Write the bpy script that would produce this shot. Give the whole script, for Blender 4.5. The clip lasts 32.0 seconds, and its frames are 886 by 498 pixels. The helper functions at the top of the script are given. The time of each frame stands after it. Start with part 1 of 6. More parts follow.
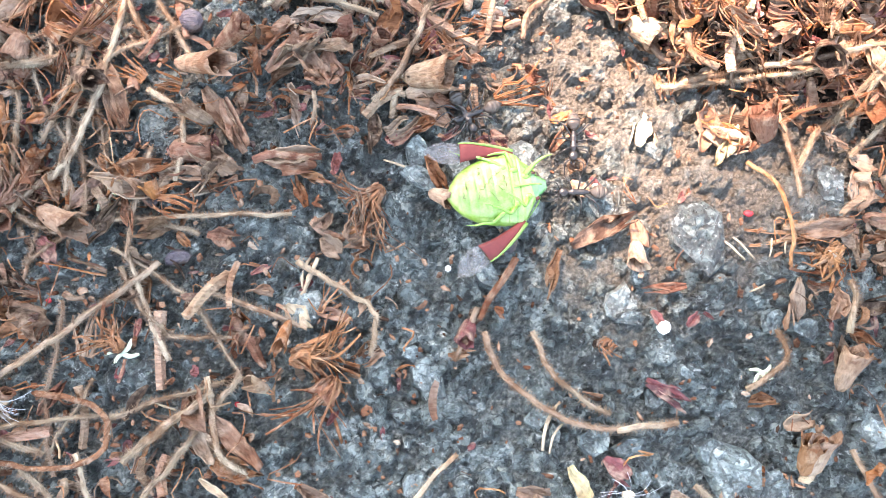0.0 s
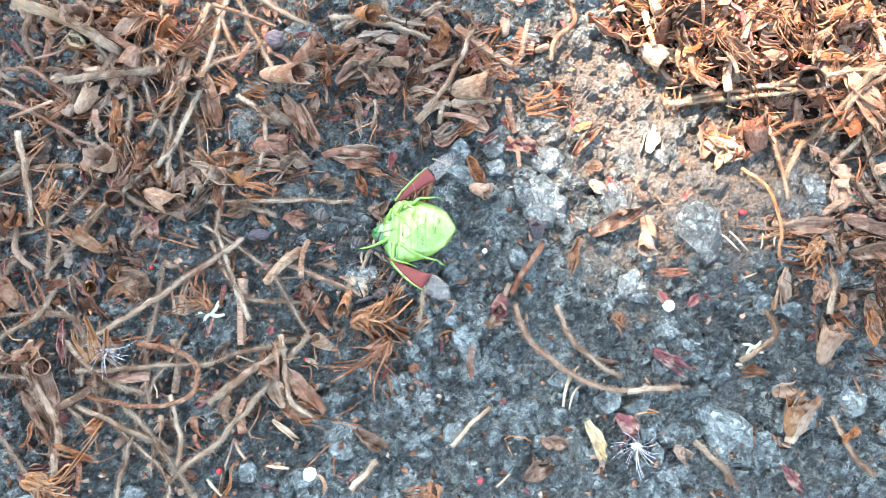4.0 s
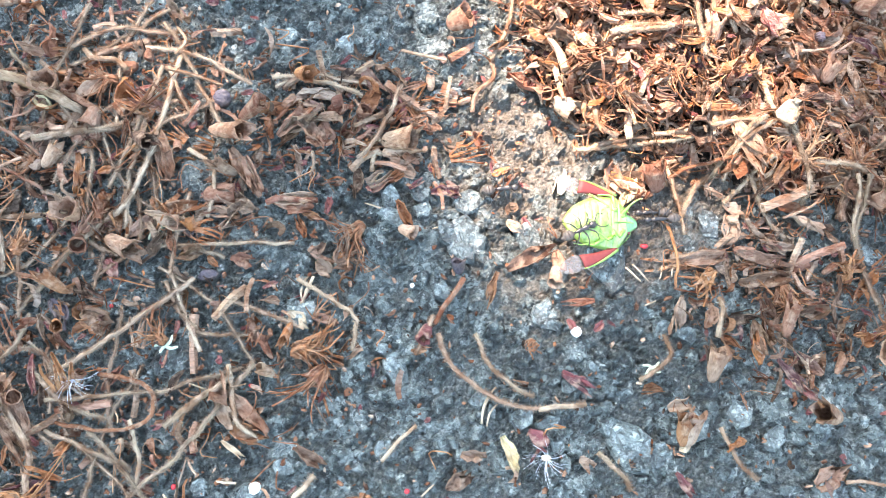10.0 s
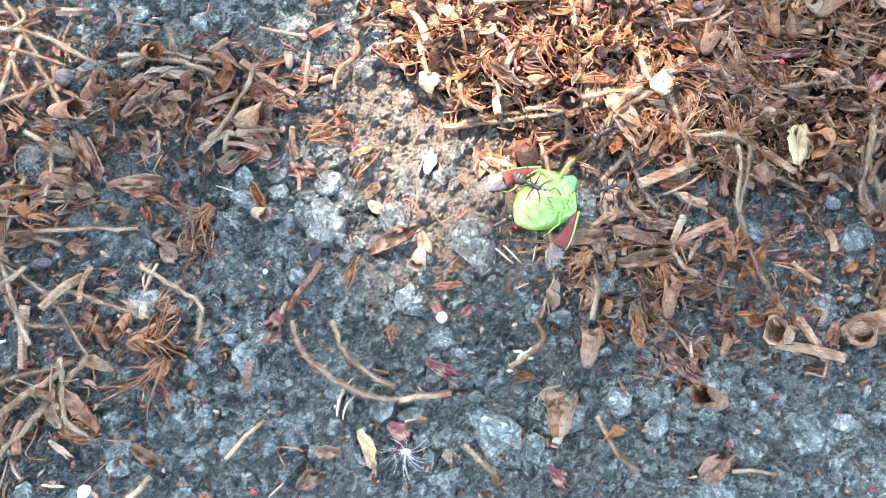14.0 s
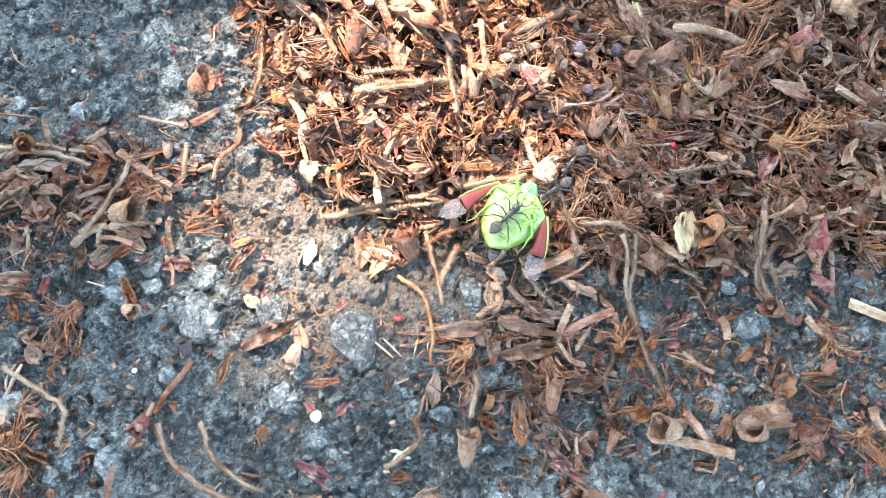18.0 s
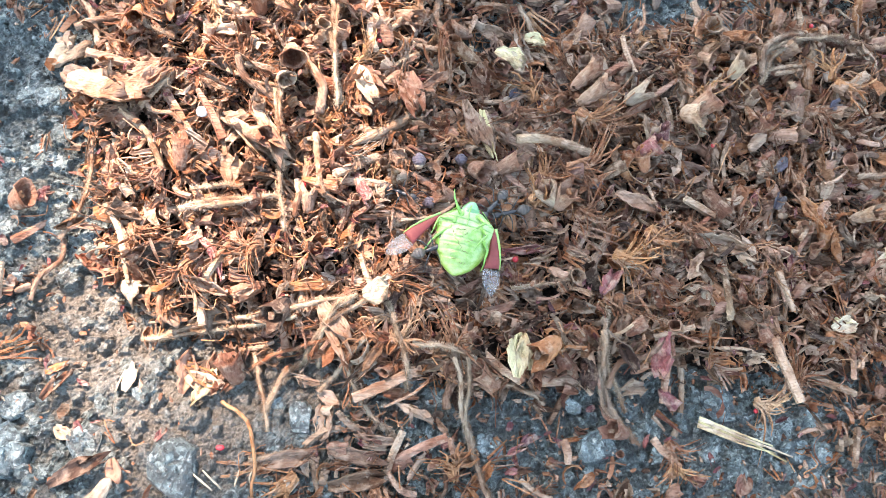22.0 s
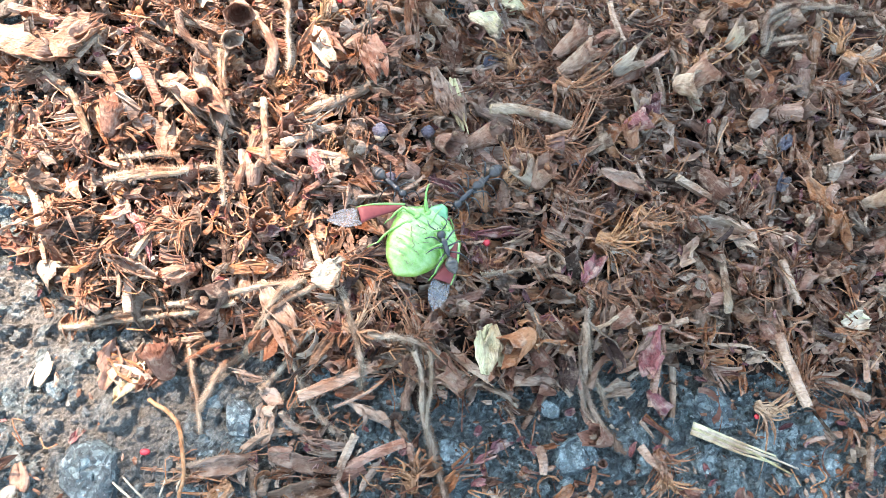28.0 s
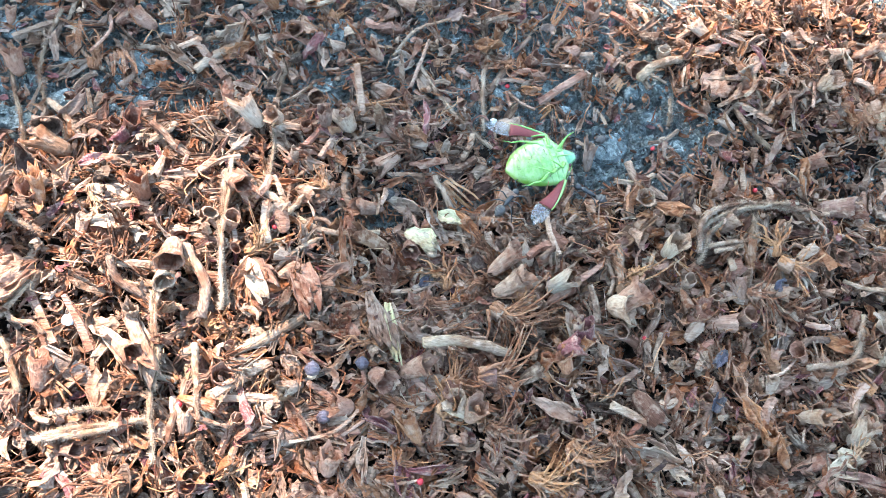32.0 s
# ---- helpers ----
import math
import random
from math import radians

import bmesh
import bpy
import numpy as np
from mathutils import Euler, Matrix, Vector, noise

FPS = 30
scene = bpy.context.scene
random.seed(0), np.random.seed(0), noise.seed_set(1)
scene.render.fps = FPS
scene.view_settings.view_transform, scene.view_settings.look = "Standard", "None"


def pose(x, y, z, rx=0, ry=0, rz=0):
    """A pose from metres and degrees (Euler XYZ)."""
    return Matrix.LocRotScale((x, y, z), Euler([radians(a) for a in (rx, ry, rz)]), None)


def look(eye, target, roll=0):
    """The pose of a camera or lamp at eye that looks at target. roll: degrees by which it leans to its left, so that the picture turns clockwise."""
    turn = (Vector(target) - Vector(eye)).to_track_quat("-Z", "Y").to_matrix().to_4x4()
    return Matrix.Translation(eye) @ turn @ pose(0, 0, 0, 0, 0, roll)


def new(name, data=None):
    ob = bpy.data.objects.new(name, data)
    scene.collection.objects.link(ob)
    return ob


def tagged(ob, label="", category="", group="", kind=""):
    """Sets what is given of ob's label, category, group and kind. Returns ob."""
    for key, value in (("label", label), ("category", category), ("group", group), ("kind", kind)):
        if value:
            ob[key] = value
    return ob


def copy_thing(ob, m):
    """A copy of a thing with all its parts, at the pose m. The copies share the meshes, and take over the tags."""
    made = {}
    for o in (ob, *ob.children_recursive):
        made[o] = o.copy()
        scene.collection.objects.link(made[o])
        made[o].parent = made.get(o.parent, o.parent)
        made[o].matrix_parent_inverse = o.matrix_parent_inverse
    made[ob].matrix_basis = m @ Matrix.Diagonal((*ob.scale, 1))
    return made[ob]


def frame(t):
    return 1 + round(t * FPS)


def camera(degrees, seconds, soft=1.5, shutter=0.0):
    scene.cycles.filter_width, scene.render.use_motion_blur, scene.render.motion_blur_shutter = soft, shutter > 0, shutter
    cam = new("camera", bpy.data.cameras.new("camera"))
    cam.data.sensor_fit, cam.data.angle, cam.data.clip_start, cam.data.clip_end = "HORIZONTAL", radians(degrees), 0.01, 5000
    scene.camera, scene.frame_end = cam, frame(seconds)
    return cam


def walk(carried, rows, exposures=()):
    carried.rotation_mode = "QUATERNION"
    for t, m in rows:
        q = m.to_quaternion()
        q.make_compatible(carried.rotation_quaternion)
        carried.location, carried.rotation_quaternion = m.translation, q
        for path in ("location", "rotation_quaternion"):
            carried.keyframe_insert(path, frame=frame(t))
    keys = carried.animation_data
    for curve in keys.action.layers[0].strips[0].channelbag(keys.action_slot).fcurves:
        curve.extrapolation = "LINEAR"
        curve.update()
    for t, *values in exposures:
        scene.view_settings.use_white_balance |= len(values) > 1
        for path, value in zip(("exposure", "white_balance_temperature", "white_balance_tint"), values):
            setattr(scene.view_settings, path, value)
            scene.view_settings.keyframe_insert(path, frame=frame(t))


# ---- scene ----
PATH = [
    (0, (-0.03555, -0.01798, 0.07693), (-0.02844, -0.00551, 0.0), 30.83),
    (0.5, (-0.03306, -0.01808, 0.08203), (-0.02534, -0.00218, 0.0), 27.02),
    (1, (-0.03188, -0.01668, 0.08539), (-0.02432, 0.00019, 0.0), 25.23),
    (1.5, (-0.03113, -0.01580, 0.08788), (-0.02334, 0.00184, 0.0), 24.97),
    (2, (-0.03233, -0.01567, 0.08630), (-0.02426, 0.00168, 0.0), 26.14),
    (2.5, (-0.03385, -0.01645, 0.08684), (-0.02623, 0.00157, 0.0), 24.14),
    (3, (-0.03553, -0.01623, 0.08778), (-0.02877, 0.00314, 0.0), 20.73),
    (3.5, (-0.03702, -0.01849, 0.08776), (-0.03027, 0.00174, 0.0), 20.54),
    (4, (-0.03961, -0.02664, 0.08907), (-0.03291, -0.00753, 0.0), 21.94),
    (4.5, (-0.04284, -0.03004, 0.09145), (-0.03577, -0.01083, 0.0), 23.26),
    (6.5, (-0.04221, -0.02956, 0.09021), (-0.03502, -0.01043, 0.0), 23.67),
    (7, (-0.04266, -0.02922, 0.08901), (-0.03517, -0.01000, 0.0), 24.54),
    (7.5, (-0.04164, -0.02930, 0.09131), (-0.03397, -0.00934, 0.0), 24.41),
    (8, (-0.04024, -0.02948, 0.09118), (-0.03283, -0.00916, 0.0), 23.53),
    (8.5, (-0.03857, -0.02668, 0.09125), (-0.03109, -0.00687, 0.0), 23.88),
    (9, (-0.03740, -0.02450, 0.09559), (-0.02983, -0.00409, 0.0), 23.00),
    (9.5, (-0.03399, -0.02464, 0.09878), (-0.02581, -0.00290, 0.0), 22.91),
    (10, (-0.03307, -0.02436, 0.10146), (-0.02386, -0.00234, 0.0), 24.49),
    (10.5, (-0.02925, -0.02625, 0.10376), (-0.01980, -0.00249, 0.0), 23.15),
    (11, (-0.02542, -0.02814, 0.10476), (-0.01591, -0.00258, 0.0), 21.38),
    (11.5, (-0.02441, -0.02779, 0.10369), (-0.01460, -0.00275, 0.0), 22.16),
    (12, (-0.02096, -0.02899, 0.09964), (-0.01128, -0.00389, 0.0), 21.94),
    (12.5, (-0.01899, -0.02936, 0.09985), (-0.00871, -0.00415, 0.0), 23.01),
    (13, (-0.01801, -0.02943, 0.09983), (-0.00789, -0.00388, 0.0), 22.11),
    (13.5, (-0.01692, -0.02973, 0.09773), (-0.00675, -0.00434, 0.0), 22.42),
    (15.5, (-0.00880, -0.02371, 0.09434), (0.00019, 0.00051, 0.0), 20.72),
    (16, (-0.00686, -0.02305, 0.09580), (0.00278, 0.00300, 0.0), 20.52),
    (16.5, (-0.00495, -0.02093, 0.09612), (0.00461, 0.00505, 0.0), 20.31),
    (17, (-0.00273, -0.02040, 0.09569), (0.00637, 0.00624, 0.0), 18.81),
    (17.5, (-0.00135, -0.02014, 0.09786), (0.00811, 0.00765, 0.0), 18.78),
    (18, (0.00044, -0.01976, 0.09740), (0.01018, 0.00866, 0.0), 19.13),
    (18.5, (0.00167, -0.01907, 0.09670), (0.01194, 0.00938, 0.0), 20.23),
    (19, (0.00462, -0.01779, 0.09700), (0.01492, 0.01094, 0.0), 19.93),
    (19.5, (0.00629, -0.01426, 0.09741), (0.01729, 0.01534, 0.0), 20.58),
    (20, (0.00906, -0.01273, 0.09784), (0.02087, 0.01757, 0.0), 21.59),
    (20.5, (0.01183, -0.01080, 0.09857), (0.02389, 0.02070, 0.0), 21.15),
    (21, (0.01495, -0.01100, 0.09725), (0.02572, 0.02104, 0.0), 18.44),
    (21.5, (0.01819, -0.01012, 0.09830), (0.03023, 0.02243, 0.0), 20.10),
    (22, (0.01994, -0.00833, 0.09938), (0.03232, 0.02547, 0.0), 20.08),
    (22.5, (0.02013, -0.00939, 0.09876), (0.03309, 0.02437, 0.0), 20.94),
    (23, (0.02049, -0.00949, 0.09655), (0.03269, 0.02368, 0.0), 19.84),
    (23.5, (0.02165, -0.00763, 0.09771), (0.03472, 0.02618, 0.0), 20.86),
    (24, (0.02323, -0.00834, 0.09774), (0.03679, 0.02599, 0.0), 21.52),
    (24.5, (0.02387, -0.00903, 0.09586), (0.03712, 0.02505, 0.0), 21.26),
    (25, (0.02360, -0.00889, 0.09410), (0.03650, 0.02454, 0.0), 20.97),
    (25.5, (0.02499, -0.00858, 0.09209), (0.03744, 0.02430, 0.0), 20.75),
    (27.5, (0.02483, -0.00884, 0.08924), (0.03629, 0.02337, 0.0), 19.89),
    (28, (0.02551, -0.00851, 0.08798), (0.03676, 0.02336, 0.0), 19.97),
    (28.5, (0.02501, -0.00862, 0.08718), (0.03615, 0.02293, 0.0), 19.89),
    (29, (0.02475, -0.00764, 0.08869), (0.03594, 0.02383, 0.0), 19.79),
    (29.5, (0.02540, -0.00334, 0.09162), (0.03657, 0.02941, 0.0), 19.12),
    (30, (0.02783, 0.00045, 0.09357), (0.03911, 0.03412, 0.0), 18.72),
    (30.5, (0.02849, 0.00468, 0.09803), (0.04018, 0.04013, 0.0), 18.14),
    (31, (0.02947, 0.01002, 0.10010), (0.04124, 0.04785, 0.0), 17.01),
    (31.5, (0.03071, 0.01320, 0.09978), (0.04363, 0.05118, 0.0), 18.56),
    (32, (0.03295, 0.01557, 0.09831), (0.04559, 0.05392, 0.0), 17.76),
]
cam = camera(60.0, 32.0, soft=0.75)
walk(cam, [(t, look(eye, target, roll)) for t, eye, target, roll in PATH], exposures=((0.0, 3.65, 8700, 14), (3.0, 3.65, 8700, 14), (4.0, 3.64, 8050, 8), (8.0, 3.66, 7950, 6), (13.0, 3.56, 7950, 8), (18.0, 3.43, 7950, 8), (25.0, 3.4, 7500, 4), (28.0, 3.4, 7050, 1), (32.0, 3.52, 6500, -3)))

MM = 0.001

# ---- daylight: open sky, and one sun that falls through gaps in an added, unseen tree ----
SUN_ELEVATION, SUN_AZIMUTH = radians(52), radians(125)   # azimuth counted from +x towards +y
SUN_WAY = Vector((math.cos(SUN_ELEVATION) * math.cos(SUN_AZIMUTH), math.cos(SUN_ELEVATION) * math.sin(SUN_AZIMUTH), math.sin(SUN_ELEVATION)))


def daylight():
    world = bpy.data.worlds.new("sky")
    scene.world = world
    world.use_nodes = True
    nodes, links = world.node_tree.nodes, world.node_tree.links
    sky = nodes.new("ShaderNodeTexSky")
    sky.sky_type, sky.sun_disc = "NISHITA", False
    sky.sun_elevation, sky.sun_rotation = SUN_ELEVATION, math.pi / 2 - SUN_AZIMUTH
    back = nodes["Background"]
    back.inputs["Strength"].default_value = 0.15
    links.new(sky.outputs["Color"], back.inputs["Color"])
    lamp = bpy.data.lights.new("sun", "SUN")
    lamp.energy, lamp.angle, lamp.color = 3.05, radians(0.53), (1.0, 0.795, 0.77)
    ob = new("sun", lamp)
    ob.matrix_world = look(SUN_WAY * 10, (0, 0, 0))


daylight()

# ---- materials ----
class Nodes:
    """A small hand for wiring one material."""

    def __init__(self, name):
        self.mat = bpy.data.materials.new(name)
        self.mat.use_nodes = True
        self.tree = self.mat.node_tree
        self.bsdf = self.tree.nodes["Principled BSDF"]
        self.out = self.tree.nodes["Material Output"]

    def add(self, kind, **values):
        node = self.tree.nodes.new(kind)
        for key, value in values.items():
            node.inputs[key].default_value = value
        return node

    def wire(self, a, b):
        self.tree.links.new(a, b)

    def noise(self, scale, detail=4.0, rough=0.6, where=None):
        node = self.add("ShaderNodeTexNoise", Scale=scale, Detail=detail, Roughness=rough)
        if where is not None:
            self.wire(where, node.inputs["Vector"])
        return node.outputs["Fac"]

    def ramp(self, source, *stops):
        node = self.tree.nodes.new("ShaderNodeValToRGB")
        stuff = node.color_ramp.elements
        while len(stuff) < len(stops):
            stuff.new(0.5)
        for element, (at, colour) in zip(stuff, stops):
            element.position = at
            element.color = (*colour, 1) if len(colour) == 3 else colour
        self.wire(source, node.inputs["Fac"])
        return node.outputs["Color"]

    def mix(self, fac, a, b, blend="MIX"):
        node = self.tree.nodes.new("ShaderNodeMix")
        node.data_type, node.blend_type = "RGBA", blend
        for socket, value in ((node.inputs[0], fac), (node.inputs[6], a), (node.inputs[7], b)):
            if isinstance(value, (int, float)):
                socket.default_value = value
            elif isinstance(value, tuple):
                socket.default_value = (*value, 1)
            else:
                self.wire(value, socket)
        return node.outputs[2]

    def maths(self, how, a, b=0.5):
        node = self.tree.nodes.new("ShaderNodeMath")
        node.operation = how
        for socket, value in zip(node.inputs, (a, b)):
            if isinstance(value, (int, float)):
                socket.default_value = value
            else:
                self.wire(value, socket)
        return node.outputs[0]

    def bump(self, height, distance, strength=0.6):
        node = self.add("ShaderNodeBump", Strength=strength, Distance=distance)
        self.wire(height, node.inputs["Height"])
        self.wire(node.outputs["Normal"], self.bsdf.inputs["Normal"])

    def own(self):
        return self.add("ShaderNodeTexCoord").outputs["Object"]

    def attribute(self, name):
        node = self.tree.nodes.new("ShaderNodeAttribute")
        node.attribute_name = name
        return node.outputs["Fac"]

    def chance(self, island):
        if island:
            return self.tree.nodes.new("ShaderNodeNewGeometry").outputs["Random Per Island"]
        return self.tree.nodes.new("ShaderNodeObjectInfo").outputs["Random"]

    def set(self, colour=None, rough=0.8, spec=0.3, **more):
        if colour is not None:
            if isinstance(colour, tuple):
                self.bsdf.inputs["Base Color"].default_value = (*colour, 1)
            else:
                self.wire(colour, self.bsdf.inputs["Base Color"])
        if isinstance(rough, float):
            self.bsdf.inputs["Roughness"].default_value = rough
        else:
            self.wire(rough, self.bsdf.inputs["Roughness"])
        self.bsdf.inputs["Specular IOR Level"].default_value = spec
        for key, value in more.items():
            self.bsdf.inputs[key].default_value = value
        return self.mat


def dry_matter(name, stops, island=False, rough=0.8, thin=0.0, grain=900.0, fade=0.45, fibres=0.5):
    """Dried plant matter: a colour drawn piece by piece, paler and redder by turns, with faint fibres, stains and worn spots."""
    n = Nodes(name)
    where = n.own()
    base = n.ramp(n.chance(island), *stops)
    stretch = n.add("ShaderNodeMapping")
    stretch.inputs["Scale"].default_value = (0.3, 1.6, 1.2)
    n.wire(where, stretch.inputs["Vector"])
    fibre = n.noise(grain * 2.4, 3.0, 0.6, stretch.outputs["Vector"])
    stain = n.noise(grain * 0.30, 3.0, 0.55, where)
    mottle = n.noise(grain * 0.75, 4.0, 0.65, where)
    c = n.mix(n.ramp(stain, (0.40, (0, 0, 0)), (0.62, (1, 1, 1))), base, n.mix(1.0, base, (0.58, 0.44, 0.38), "MULTIPLY"))
    c = n.mix(n.maths("MULTIPLY", n.ramp(mottle, (0.50, (0, 0, 0)), (0.68, (1, 1, 1))), fade), c, (0.50, 0.37, 0.27))
    c = n.mix(n.maths("MULTIPLY", n.ramp(fibre, (0.36, (1, 1, 1)), (0.50, (0, 0, 0))), fibres), c, n.mix(1.0, c, (0.40, 0.32, 0.28), "MULTIPLY"))
    n.bump(n.maths("ADD", fibre, n.maths("MULTIPLY", mottle, 1.4)), 0.0006, 0.8)
    mat = n.set(c, rough, 0.12 if rough > 0.6 else 0.4)
    if thin:
        light = n.add("ShaderNodeBsdfTranslucent")
        n.wire(c, light.inputs["Color"])
        both = n.add("ShaderNodeMixShader", Fac=thin)
        n.wire(n.bsdf.outputs[0], both.inputs[1])
        n.wire(light.outputs[0], both.inputs[2])
        n.wire(both.outputs[0], n.out.inputs["Surface"])
    return mat


RUSSET = ((0.0, (0.046, 0.031, 0.025)), (0.12, (0.170, 0.110, 0.073)), (0.28, (0.400, 0.188, 0.090)), (0.4, (0.230, 0.106, 0.076)), (0.52, (0.440, 0.320, 0.232)), (0.62, (0.290, 0.215, 0.155)), (0.72, (0.078, 0.048, 0.040)), (0.82, (0.440, 0.195, 0.090)), (0.9, (0.480, 0.390, 0.305)), (1.0, (0.180, 0.086, 0.068)))
TAWNY = ((0.0, (0.224, 0.176, 0.123)), (0.4, (0.389, 0.312, 0.219)), (0.75, (0.507, 0.421, 0.307)), (1.0, (0.354, 0.248, 0.175)))
RUST = ((0.0, (0.154, 0.072, 0.042)), (0.5, (0.319, 0.154, 0.086)), (0.85, (0.448, 0.233, 0.112)), (1.0, (0.495, 0.331, 0.210)))
PLUM = ((0.0, (0.07, 0.020, 0.022)), (0.5, (0.16, 0.04, 0.042)), (1.0, (0.24, 0.085, 0.075)))
ROSY = ((0.0, (0.200, 0.100, 0.070)), (0.35, (0.335, 0.186, 0.128)), (0.7, (0.405, 0.268, 0.190)), (1.0, (0.480, 0.385, 0.285)))
HUSK = ((0.0, (0.120, 0.078, 0.055)), (0.5, (0.210, 0.136, 0.096)), (1.0, (0.290, 0.200, 0.145)))
STRAW = ((0.0, (0.40, 0.35, 0.17)), (1.0, (0.58, 0.51, 0.30)))
BONE = ((0.0, (0.38, 0.30, 0.20)), (1.0, (0.52, 0.44, 0.31)))
SLATE = ((0.0, (0.028, 0.024, 0.032)), (1.0, (0.10, 0.085, 0.105)))

M_BRACT = dry_matter("dry_bract", RUSSET, thin=0.22)
M_BRACT_MANY = dry_matter("dry_bract_litter", RUSSET, island=True, thin=0.34)
M_STALK = dry_matter("hairy_stalk", TAWNY, fade=0.6)
M_STALK_MANY = dry_matter("hairy_stalk_litter", ((0.0, (0.15, 0.10, 0.07)), (0.35, (0.33, 0.24, 0.165)), (0.6, (0.42, 0.28, 0.20)), (0.8, (0.30, 0.15, 0.105)), (1.0, (0.40, 0.30, 0.215))), island=True, fade=0.4)
TWIG = ((0.0, (0.16, 0.118, 0.078)), (0.4, (0.29, 0.215, 0.145)), (0.75, (0.40, 0.31, 0.22)), (1.0, (0.27, 0.175, 0.12)))
M_HUSK = dry_matter("brown_husk", HUSK, thin=0.08, fade=0.3)
M_TWIG = dry_matter("grey_brown_twig", TWIG, fade=0.5)
M_FUZZ = dry_matter("stalk_fuzz", ((0.0, (0.27, 0.20, 0.145)), (0.5, (0.38, 0.295, 0.215)), (1.0, (0.46, 0.37, 0.28))), fade=0.2, fibres=0.2)
M_FIBRE = dry_matter("rusty_fibre", RUST, thin=0.1)
M_FIBRE_MANY = dry_matter("rusty_fibre_litter", RUST, island=True, thin=0.1)
M_SCALE = dry_matter("plum_bud_scale", PLUM, rough=0.45)
M_SCALE_MANY = dry_matter("plum_bud_scale_litter", PLUM, island=True, rough=0.45)
M_ROSY = dry_matter("rosy_calyx", ROSY, thin=0.25)
M_ROSY_MANY = dry_matter("rosy_calyx_litter", ROSY, island=True, thin=0.3)
M_STRAW = dry_matter("straw", STRAW, rough=0.6, fade=0.3)
M_BONE = dry_matter("bleached_chip", BONE, rough=0.6, fade=0.2)
M_SLATE = dry_matter("slate_bead", SLATE, rough=0.4, fade=0.15)
M_CRUMB = dry_matter("crumb_litter", ((0.0, (0.05, 0.028, 0.02)), (0.45, (0.21, 0.10, 0.058)), (0.8, (0.33, 0.18, 0.11)), (1.0, (0.46, 0.36, 0.27))), island=True)


def plain(name, colour, rough=0.5, spec=0.4, spread=0.25, grain=1500.0, **more):
    n = Nodes(name)
    where = n.own()
    c = n.mix(n.noise(grain, 4.0, 0.6, where), tuple(v * (1 - spread) for v in colour), tuple(min(1, v * (1 + spread)) for v in colour))
    n.bump(n.noise(grain * 2, 3.0, 0.6, where), 0.0001, 0.3)
    return n.set(c, rough, spec, **more)


M_RED = plain("red_seed", (0.36, 0.022, 0.028), 0.4)
M_WHITE = plain("white_grit", (0.66, 0.66, 0.63), 0.7)
M_ORANGE = dry_matter("orange_bract", ((0.0, (0.26, 0.085, 0.03)), (1.0, (0.42, 0.17, 0.055))), thin=0.2, rough=0.55)
M_LICHEN = plain("pale_green_fork", (0.50, 0.56, 0.40), 0.7)
M_SILK = plain("white_silk", (0.55, 0.57, 0.60), 0.35)


